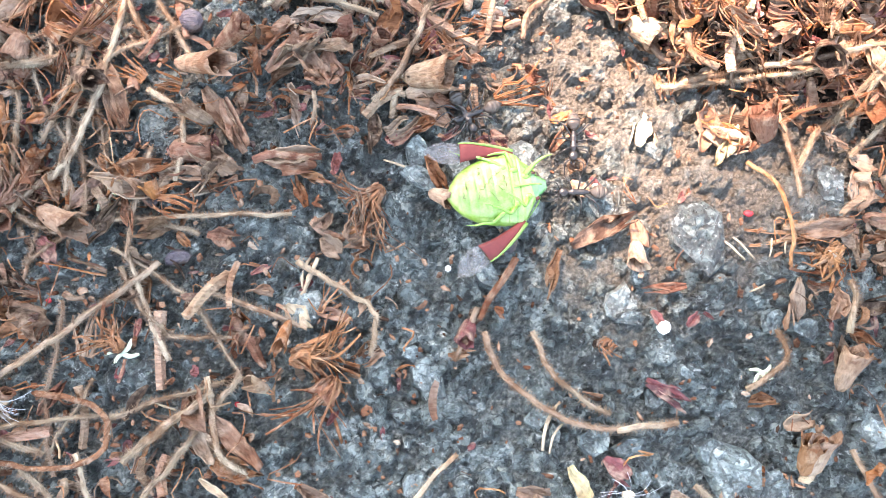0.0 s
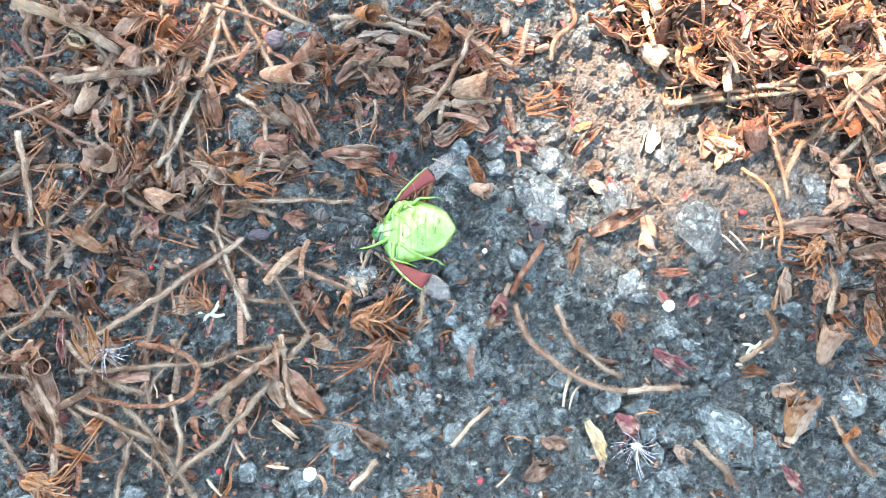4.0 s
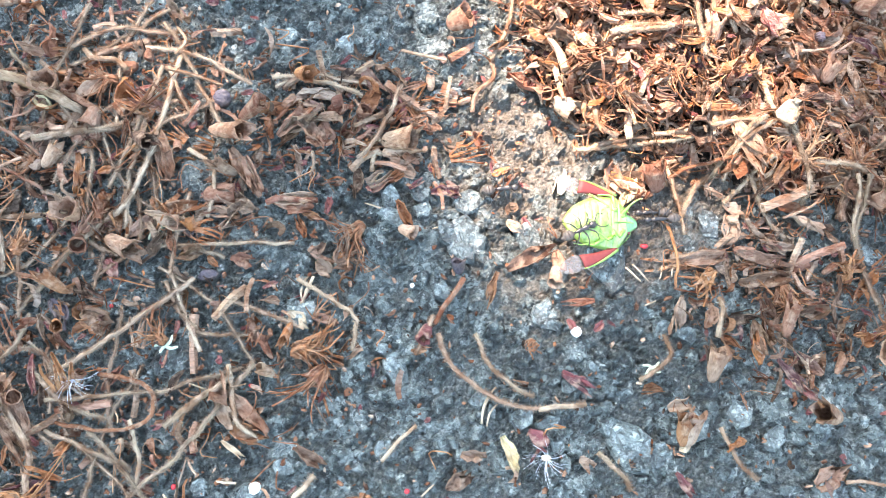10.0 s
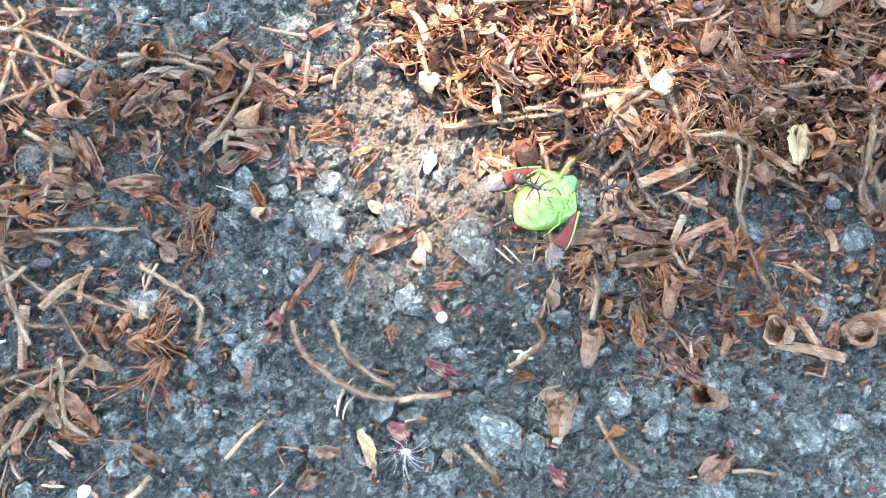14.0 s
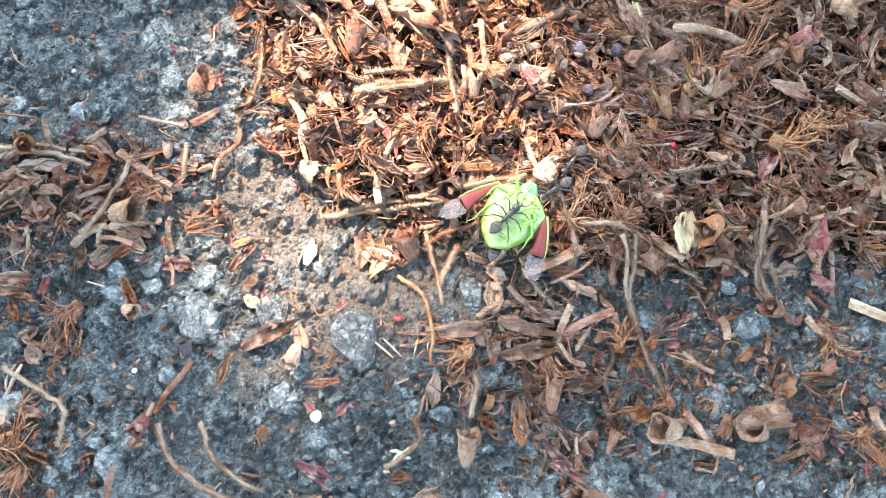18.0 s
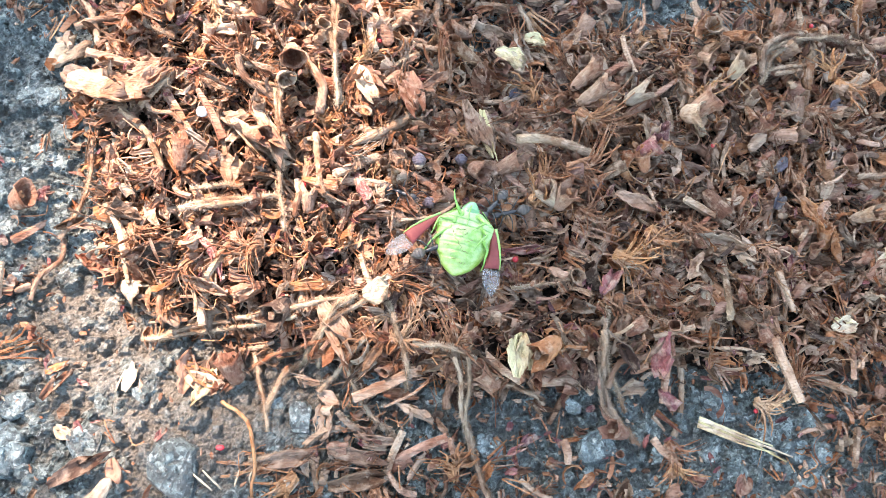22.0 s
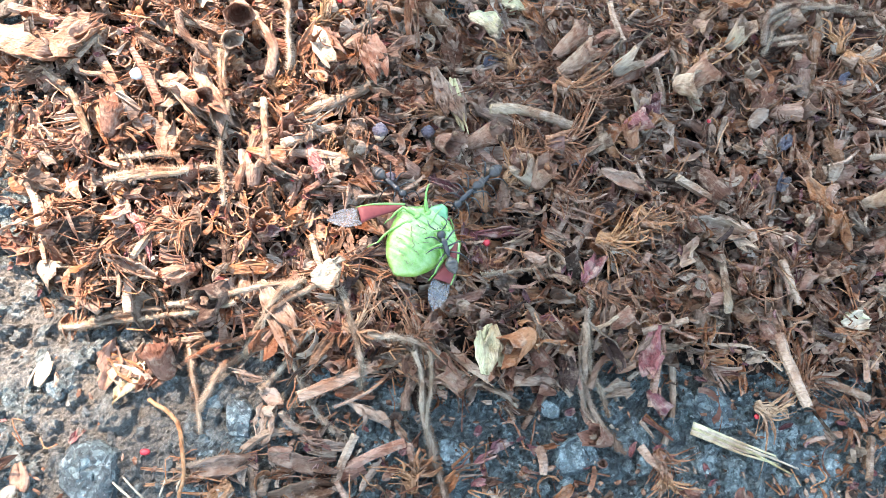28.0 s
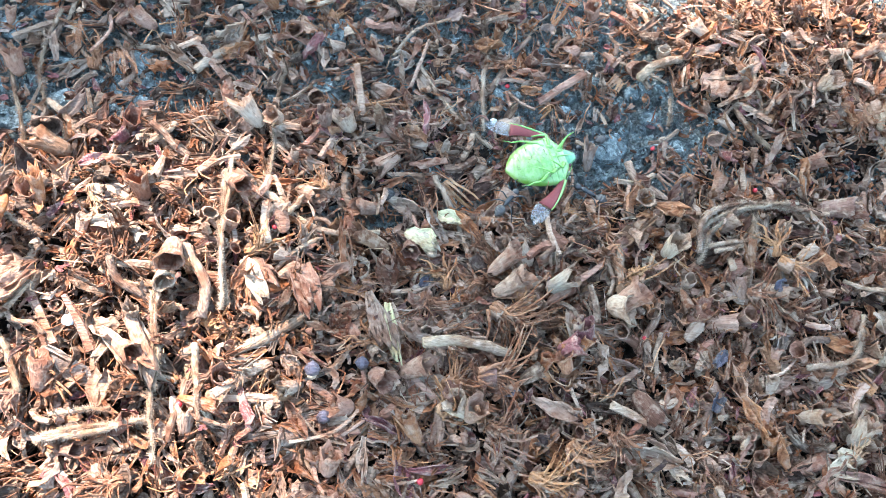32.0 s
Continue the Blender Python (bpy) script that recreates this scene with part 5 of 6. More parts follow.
head(3.4, -38.0, -5.1, -34.5, -1.7, count=28, mat=M_HUSK)
bract(1.8, -25.7, 5.5, -21.0, 6.3, mat=M_SCALE)
bract(2.2, -47.5, 3.1, -41.3, 3.3, mat=M_ROSY)
bract(3, -74.1, -29.0, -77.0, -21.0, mat=M_HUSK, curl=1.2, up=.8, label="large withered ochre flower head")
head(3.8, -76.2, -35.1, -70.5, -37.8, count=30)
head(3.4, -32.9, -34.3, -34.3, -38.1, count=30)
bract(2.2, -51.0, 9.0, -48.5, 3.6, mat=M_ROSY, up=.8)
bract(2.6, -50.8, -22.0, -44.9, -27.4, mat=M_ROSY, curl=1.4)
bract(2.8, -40.9, 14.5, -39.6, 10.4, mat=M_ROSY, curl=.6, up=.8)
head(3.2, -68.2, 15.3, -63.0, 12.0, count=26)
head(2.8, -70.5, -2.5, -67.1, 1.3, count=24, mat=M_ROSY)
head(3, -78.8, -5.2, -76.4, -2.3, count=24)
bract(1.4, -72.2, 2.7, -72.3, 8.1, mat=M_ORANGE, curl=.5, label="flat orange-brown dry bract")
bract(1.2, -70.0, 5.8, -67.1, 7.1, mat=M_ORANGE, curl=.8)
cup(1.6, -56.8, -1.4, -57.8, 0.3, mat=M_ORANGE)
bract(1.8, -73.8, -11.0, -71.5, -14.2, mat=M_SLATE, curl=1.2, label="pale violet withered floret")
bract(1.6, -72.2, -11.5, -70.4, -14.7, mat=M_SLATE, curl=1.4, label="pale violet withered floret")
bract(1.8, -43.3, 17.8, -40.9, 15.3, mat=M_BRACT)
bract(2, -62.3, 12.1, -59.5, 4.9, mat=M_HUSK, curl=1.2, up=.8)
head(3.6, 78.3, 5.5, 82.0, 9.7, count=34)
head(3.4, 73.8, 4.5, 77.8, 2.5, count=30)
cup(1.8, 60.8, 6.1, 62.6, 3.6, mat=M_SCALE, tip=8)
bract(2, 41.7, -1.0, 44.0, 0.9, mat=M_SCALE, curl=1.4)
head(3, 60.7, -1.0, 63.0, -4.1, count=26)
cup(2.2, 46.4, 31.5, 44.7, 33.8, mat=M_ROSY, tip=40)
bract(2.2, 52.1, 17.6, 54.5, 21.2, mat=M_SCALE)
bract(2.4, 66.8, 15.1, 69.6, 14.4, mat=M_BRACT, curl=1.6)
pappus(-69.4, -21.1, 3.2, M_SILK)
pappus(-10.1, -29.5, 3.4, M_SILK, 26)

# ---- the loose litter between them ----
def spots(rng, count, power=1.0, floor=0.0, left=1.0, box=(-94, -44, 126, 106)):
    """Places (mm), thick where the litter is thick."""
    out = []
    while len(out) < count:
        x, y = rng.uniform(box[0], box[2], 4000), rng.uniform(box[1], box[3], 4000)
        keep = rng.uniform(0, 1, 4000) < np.maximum(litter(x, y) ** power, floor) * np.where(x < -36, left, 1.0)
        out += list(zip(x[keep], y[keep]))
    return out[:count]


def lie(rng, x, y, tilt=14.0, size=1.0, lift=0.0, pitch=0.0):
    """A pose for a loose piece at (x, y) mm: any way round, a little tilted, somewhere in the heap."""
    up, tilt = rng.uniform(-0.5, 0.34), tilt * 1.3
    if off_trail(x, y) < 9.0:
        up, tilt, lift = min(up, -0.06), tilt * 0.35, lift * 0.3
    z = rest(x, y) + heap_at(x, y) * up + 0.25 + lift
    return pose(x * MM, y * MM, z * MM, rng.normal(0, tilt), rng.normal(-pitch, tilt), rng.uniform(0, 360)) @ Matrix.Scale(size, 4)


def scatter_things():
    rng = np.random.default_rng(11)
    kinds = ((M_BRACT, "dried curled russet bract in the litter"), (M_ROSY, "dried rosy brown bract in the litter"), (M_SCALE, "glossy dark plum bud scale in the litter"), (M_HUSK, "grey-brown dry bract in the litter"))
    for k in range(12):
        mat, label = kinds[(0, 1, 0, 2, 0, 3, 0, 1, 2, 0, 3, 1)[k]]
        shape = bract_shape(rng, rng.uniform(3.4, 6.8), rng.uniform(1.8, 3.6), rng.uniform(1.1, 2.6), rng.uniform(-0.3, 0.7))
        me = mesh_of("bract", shape[0] * MM, shape[1], mat, smooth=False)
        for x, y in spots(rng, 14, 1.2, 0.0, 0.5):
            tagged(new("bract", me), label, "bract", "dried bracts").matrix_world = lie(rng, x, y, 26, rng.uniform(0.75, 1.2), 0.6)
    for k in range(10):
        length, r = rng.uniform(4.5, 12), rng.uniform(0.28, 0.62)
        line = spline([(0, 0, 0), (length * 0.35, rng.normal(0, 0.5), 0.3), (length * 0.7, rng.normal(0, 0.6), 0.2), (length, rng.normal(0, 1.2), 0)], 12)
        shape = joined([tube(line, np.full(12, r), 6, rng=rng), hair_shape(rng, line, r, int(length * 22), 0.45)])
        me = mesh_of("stalk", shape[0] * MM, shape[1], (M_TWIG, M_HUSK)[k % 2])
        for x, y in spots(rng, 22, 1.4, 0.0, 0.9):
            if off_trail(x, y) < 11.0:
                continue
            tagged(new("stalk", me), "short dry hairy stalk piece in the litter", "stalk", "dried flower stalks").matrix_world = lie(rng, x, y, 9, rng.uniform(0.8, 1.2), 0.4)
    for k in range(10):
        torn = ribbon_shape(rng, rng.uniform(3.0, 7.0), rng.uniform(0.6, 1.4)) if k % 2 else shred_shape(rng, rng.uniform(3.5, 6.5), rng.uniform(1.2, 2.6), int(rng.integers(4, 8)))
        name, label = ("petal_strip", "curled narrow strip of dried russet petal") if k % 2 else ("petal_shred", "frayed brown shred of a dried flower")
        me = mesh_of(name, torn[0] * MM, torn[1], (M_BRACT, M_ROSY, M_FIBRE)[k % 3], smooth=False)
        for x, y in spots(rng, 28, 1.2, 0.002, 0.9):
            tagged(new(name, me), label, name.replace("_", " "), name.replace("_", " ") + "s").matrix_world = lie(rng, x, y, 24, rng.uniform(0.7, 1.2), 0.7)
    # long hairy stalks that lie criss-cross at the near end
    for k in range(34):
        x, y, a, l = rng.uniform(-92, -50), rng.uniform(-38, 26), rng.normal(50, 60), rng.uniform(9, 24)
        c, q = math.cos(radians(a)), math.sin(radians(a))
        b = rng.normal(0, 3.4)
        stalk(rng.uniform(0.17, 0.32), x - c * l / 2, y - q * l / 2, x - q * b, y + c * b, x + c * l / 2, y + q * l / 2, mat=(M_STALK, M_STALK, M_TWIG)[k % 3], up=rng.uniform(-0.1, 0.7))
    for k in range(6):
        first = cup(rng.uniform(2.0, 3.2), 0, 0, rng.uniform(3.5, 5.8), 0, mat=(M_ROSY, M_BRACT, M_ROSY)[k % 3])
        where = spots(rng, 30, 1.5)
        for x, y in where[1:]:
            copy_thing(first, lie(rng, x, y, 24, rng.uniform(0.7, 1.05), 1.0, rng.uniform(5, 50)))
        first.matrix_world = lie(rng, *where[0], 20, 1.0, 1.1, 42)
    for k in range(6):
        first = head(rng.uniform(2.6, 4.2), 0, 0, rng.uniform(3.2, 5.0), 0, 26)
        where = spots(rng, 20, 1.6)
        for x, y in where[1:]:
            copy_thing(first, lie(rng, x, y, 20, 1.0, 0.7))
        first.matrix_world = lie(rng, *where[0], 20, 1.0, 0.7)


def heap_up(name, label, mat, shapes, count, rng, power, floor, low, high, tilt, lift=0.2, left=1.0):
    """Thousands of loose pieces, joined."""
    verts, faces, base = [], [], 0
    for x, y in spots(rng, count, power, floor, left):
        v, f = shapes[int(rng.integers(len(shapes)))]
        m = np.array(lie(rng, x, y, tilt, rng.uniform(low, high), lift))
        verts.append(v @ (m[:3, :3].T) * MM + m[:3, 3])
        faces += [tuple(k + base for k in face) for face in f]
        base += len(v)
    me = mesh_of(name, np.concatenate(verts), faces, mat, smooth=False)
    return tagged(new(name, me), label, "litter", kind="stuff")


def scatter_stuff():
    rng = np.random.default_rng(23)
    leaf = [bract_shape(rng, rng.uniform(2.4, 6.5), rng.uniform(1.2, 3.4), rng.uniform(0.6, 2.3), rng.uniform(-0.5, 0.9), 0.22, n=5, m=6) for _ in range(36)]
    heap_up("bract_litter", "heap of small dried curled brown bracts and petals", M_BRACT_MANY, leaf, 3100, rng, 1.3, 0.010, 0.6, 1.25, 24, left=0.4)
    shred = [shred_shape(rng, rng.uniform(2.5, 6.0), rng.uniform(0.8, 2.2), int(rng.integers(3, 7))) for _ in range(20)]
    heap_up("shred_litter", "frayed brown scraps of dried flowers in a heap", M_BRACT_MANY, shred, 1500, rng, 1.2, 0.008, 0.55, 1.15, 22, 0.4, left=0.6)
    scale = [bract_shape(rng, rng.uniform(1.5, 3.2), rng.uniform(0.7, 1.4), rng.uniform(0.6, 1.4), 0.3, n=5, m=4) for _ in range(10)]
    heap_up("bud_scale_litter", "scattered small dark red bud scales", M_SCALE_MANY, scale, 1400, rng, 0.7, 0.05, 0.5, 1.1, 18)
    tubes = [cup_shape(rng, rng.uniform(2.0, 4.4), rng.uniform(0.6, 1.15), rng.uniform(0.95, 1.4), 8) for _ in range(16)]
    heap_up("calyx_litter", "heap of small empty tubular calyces, broken and dry", M_ROSY_MANY, tubes, 700, rng, 1.3, 0.008, 0.6, 1.1, 44, 0.6, left=0.6)
    bits = []
    for _ in range(22):
        length = rng.uniform(2.5, 9)
        line = spline([(0, 0, 0), (length * 0.5, rng.normal(0, 0.35), rng.uniform(0, 0.4)), (length, rng.normal(0, 0.7), 0)], 7)
        r = rng.uniform(0.2, 0.68)
        bits.append(joined([tube(line, np.linspace(r, r * rng.uniform(0.5, 1), 7), 5, knobs=0.08, rng=rng), hair_shape(rng, line, r, int(length * 9), 0.35)]))
    heap_up("stalk_litter", "heap of short broken dry flower stalks", M_STALK_MANY, bits, 900, rng, 1.2, 0.003, 0.6, 1.2, 14, 0.5, left=0.8)
    ribbons = [ribbon_shape(rng, rng.uniform(2.0, 6.0), rng.uniform(0.35, 1.0)) for _ in range(30)]
    heap_up("ribbon_litter", "curled narrow strips of dried brown petals in a heap", M_BRACT_MANY, ribbons, 2600, rng, 1.2, 0.012, 0.6, 1.2, 20, 0.5, left=0.6)
    wisps = [tube(spline([(0, 0, 0), (rng.uniform(0.8, 1.8), rng.normal(0, 0.9), 0.4), (rng.uniform(1.8, 3.0), rng.normal(0, 1.3), 0.3), (rng.uniform(2.2, 4), rng.normal(0, 1.8), 0.1)], 8), np.full(8, rng.uniform(0.05, 0.11)), 3, rng=rng) for _ in range(20)]
    heap_up("fibre_litter", "fine rusty stamen fibres strewn through the litter", M_FIBRE_MANY, wisps, 2300, rng, 1.1, 0.03, 0.6, 1.2, 16, 0.5)
    crumbs = [lump_shape(rng, rng.uniform(0.25, 0.8), rng.uniform(0.15, 0.4), rng.uniform(0.12, 0.3), 0.25, 3, 5) for _ in range(14)]
    heap_up("crumb_litter", "fine brown plant crumbs on asphalt and litter", M_CRUMB, crumbs, 15000, rng, 0.6, 0.10, 0.5, 1.3, 40, 0.0)


scatter_things()
scatter_stuff()


def scatter_stones():
    """Chips of aggregate that stand proud where the asphalt is bare."""
    rng = np.random.default_rng(77)
    left = 170
    while left:
        x, y = rng.uniform(-90, 118), rng.uniform(-42, 104)
        if rng.uniform() < 1.0 - 1.8 * float(litter(x, y)):
            stone(x, y, rng.uniform(0.9, 2.4), rng.uniform(0, 180), rng.uniform(0.12, 0.38), rng.uniform(0.5, 0.9))
            left -= 1


scatter_stones()

# ---- unseen leafy tree added overhead: its gaps are shaped to let the sun through in patches ----
def build_shade_tree():
    rng = np.random.default_rng(5)
    high = 1.55
    slide = SUN_WAY * (high / SUN_WAY.z)
    # Openings set for the sun patches; the third only brightens the near end.
    gaps = ((2.5, 36, 24.5, 40, -8), (8, 7, 16, 10, 10),  (-64, 20, 9, 6, 0), (108, 98, 36, 24, 0))

    def open_to_sun(x, y, margin):
        for cx, cy, rx, ry, turn in gaps:
            if float(blob(x, y, cx, cy, rx + margin, ry + margin, turn, 0.001)) > 0.5:
                return True
        return False

    tree = thing("tree", "unseen leafy tree added to shade the asphalt and let sun through in patches", "tree")
    leaf = sheet(6, 3, lambda u, v: (46 * u - 23, (v - 0.5) * 26 * math.sin(math.pi * (0.06 + 0.9 * u)) ** 0.8, -9 * (u - 0.5) ** 2 + 3 * abs(v - 0.5)), 0.5)
    verts, faces, base, made = [], [], 0, 0
    for count, x0, y0, x1, y1 in ((1500, -170, -130, 200, 190), (2600, -620, -560, 640, 640)):
        made = 0
        while made < count:
            x, y = rng.uniform(x0, x1), rng.uniform(y0, y1)
            if open_to_sun(x, y, 15):
                continue
            along = rng.normal(1.0, 0.05)
            p = Vector((x * MM, y * MM, 0)) + slide * along
            m = np.array(pose(*p, rng.normal(-18, 16), rng.normal(-14, 16), rng.uniform(0, 360)) @ Matrix.Scale(rng.uniform(0.8, 1.2), 4))
            verts.append(leaf[0] @ m[:3, :3].T * MM + m[:3, 3])
            faces += [tuple(k + base for k in f) for f in leaf[1]]
            base += len(leaf[0])
            made += 1
    n = Nodes("leaf")
    c = n.ramp(n.chance(True), (0.0, (0.03, 0.07, 0.018)), (0.5, (0.055, 0.11, 0.028)), (1.0, (0.09, 0.14, 0.04)))
    mat = n.set(n.mix(n.noise(90, 3.0), c, (0.05, 0.085, 0.03)), 0.45, 0.4)
    crown = new("crown", mesh_of("crown", np.concatenate(verts), faces, mat))
    crown.parent = tree
    tagged(crown, "dense crown of small green leaves", kind="stuff")
    b = Nodes("bark")
    bark = b.set(b.mix(b.noise(60, 6.0, 0.7), (0.06, 0.045, 0.035), (0.20, 0.16, 0.13)), 0.9, 0.2)
    b.bump(b.noise(45, 6.0, 0.7), 0.01, 0.9)
    mid = Vector((0, 0, 0)) + slide
    foot = Vector((-1900, 2300, 0))
    s = np.linspace(0, 1, 14)
    line = spline([foot, foot + Vector((40, -20, 1300)), foot + Vector((160, -260, 2300)), foot + Vector((250, -420, 3100))], 14)
    part("trunk", tube(line, 95 - 45 * s, 12, rng=rng), bark, tree)
    for dx, dy, lift in ((-250, 160, 60), (180, 330, 90), (-330, -180, 40), (330, 240, 70)):
        end = mid * 1000 + Vector((dx, dy, 50))
        start = line[8]
        part("limb", tube(spline([start, (np.array(start) + np.array(end)) / 2 + (0, 0, 160 + lift), end], 12), np.linspace(34, 7, 12), 8, rng=rng), bark, tree)


build_shade_tree()

# ---- the green shield bug, lying on its back, and the ants that drag it ----
def skin(name, stops, rough=0.30, axis=0, reach=4.0, coat=0.7, pale=0.0):
    """Glossy insect skin whose colour runs along the body."""
    n = Nodes(name)
    where = n.own()
    split = n.add("ShaderNodeSeparateXYZ")
    n.wire(where, split.inputs[0])
    run = n.maths("ADD", n.maths("MULTIPLY", split.outputs[axis], 1000.0 / (2 * reach)), 0.5)
    spot = n.noise(2600, 3.0, 0.6, where)
    c = n.mix(n.maths("MULTIPLY", spot, 0.35), n.ramp(run, *stops), (0.17, 0.28, 0.04))
    # Paler skin patches, which also carry some of the belly's highlight as colour.
    if pale:
        c = n.mix(n.maths("MULTIPLY", n.ramp(n.noise(520, 5.0, 0.75, where), (0.42, (0, 0, 0)), (0.62, (1, 1, 1))), pale), c, (0.42, 0.50, 0.25))
    n.bump(n.noise(5200, 2.0, 0.5, where), 0.00008, 0.35)
    return n.set(c, rough, 0.5, **{"Coat Weight": coat, "Coat Roughness": 0.25, "Subsurface Weight": 0.15, "Subsurface Radius": (0.0006, 0.0009, 0.0003), "Subsurface Scale": 0.6})


M_BELLY = skin("bug_belly", ((0.0, (0.110, 0.185, 0.014)), (0.25, (0.090, 0.205, 0.019)), (0.6, (0.082, 0.215, 0.027)), (0.85, (0.062, 0.200, 0.034)), (1.0, (0.036, 0.165, 0.046))), reach=5.2, rough=0.38, coat=0.7, pale=0.30)
M_BUGHEAD = skin("bug_head", ((0.0, (0.045, 0.21, 0.06)), (1.0, (0.03, 0.17, 0.075))))
M_BUGLEG = skin("bug_leg", ((0.0, (0.080, 0.215, 0.022)), (1.0, (0.090, 0.24, 0.026))), rough=0.4)
M_MARGIN = skin("wing_margin", ((0.0, (0.085, 0.20, 0.022)), (1.0, (0.06, 0.18, 0.03))), rough=0.45)
M_EYE = plain("bug_eye", (0.05, 0.012, 0.01), 0.25)
M_MARK = plain("bug_dark_mark", (0.09, 0.075, 0.02), 0.5)
M_CORIUM = plain("wing_corium", (0.118, 0.024, 0.023), 0.55, 0.2, 0.3)


def membrane():
    n = Nodes("wing_membrane")
    where = n.own()
    c = n.mix(n.noise(1500, 3.0, 0.6, where), (0.17, 0.165, 0.165), (0.28, 0.27, 0.265))
    n.bump(n.noise(2500, 3.0, 0.5, where), 0.0001, 0.4)
    return n.set(c, 0.5, 0.3, **{"Alpha": 0.25})


M_MEMBRANE = membrane()
M_VEIN = plain("wing_vein", (0.06, 0.05, 0.048), 0.5)
M_ANT = plain("ant_skin", (0.014, 0.013, 0.013), 0.36, 0.5, 0.3)
M_GASTER = plain("ant_gaster", (0.048, 0.040, 0.034), 0.42, 0.4, 0.25)


def body_shape(stations, sides=20, groove=(), keel=0.0):
    """A body from rows of (x, half width, rise above, depth below)."""
    rows = np.array(stations, float)
    xs = np.linspace(rows[0, 0], rows[-1, 0], 52)
    W, T, D = (np.interp(xs, rows[:, 0], rows[:, k]) for k in (1, 2, 3))
    for k in range(2):
        W, T, D = (np.convolve(np.pad(q, 1, "edge"), (0.25, 0.5, 0.25), "valid") for q in (W, T, D))
    verts, faces = [], []
    for x, w, t, d in zip(xs, W, T, D):
        dip = sum(0.17 * math.exp(-((x - g) / 0.11) ** 2) for g in groove)
        for j in range(sides):
            a = 2 * math.pi * j / sides
            cy, sz = math.cos(a), math.sin(a)
            y = w * math.copysign(abs(cy) ** 0.85, cy)
            rise = abs(sz) ** 0.9 if sz < 0 else (1 - keel) * abs(sz) ** 0.9 + keel * (1 - abs(cy))
            z = (t - dip if sz > 0 else d) * math.copysign(rise, sz)
            verts.append((x + 0.12 * (cy * cy) * (1 if groove else 0), y, z))
    for i in range(len(xs) - 1):
        for j in range(sides):
            a, b = i * sides + j, i * sides + (j + 1) % sides
            faces.append((a, a + sides, b + sides, b))
    faces += [tuple(range(sides)), tuple(range(len(verts) - 1, len(verts) - sides - 1, -1))]
    return np.array(verts), faces


def limb(points, radii, sides=6):
    return tube(spline(points, 9), np.interp(np.linspace(0, 1, 9), np.linspace(0, 1, len(radii)), radii), sides, knobs=0.03)


BELLY = ((-5.4, 0.35, 0.25, 0.2), (-5.1, 1.1, 0.6, 0.35), (-4.3, 2.15, 1.35, 0.7), (-3.0, 3.05, 1.95, 0.9), (-1.5, 3.65, 2.25, 1.0), (0.0, 3.95, 2.1, 1.0), (1.0, 4.0, 1.75, 1.0))


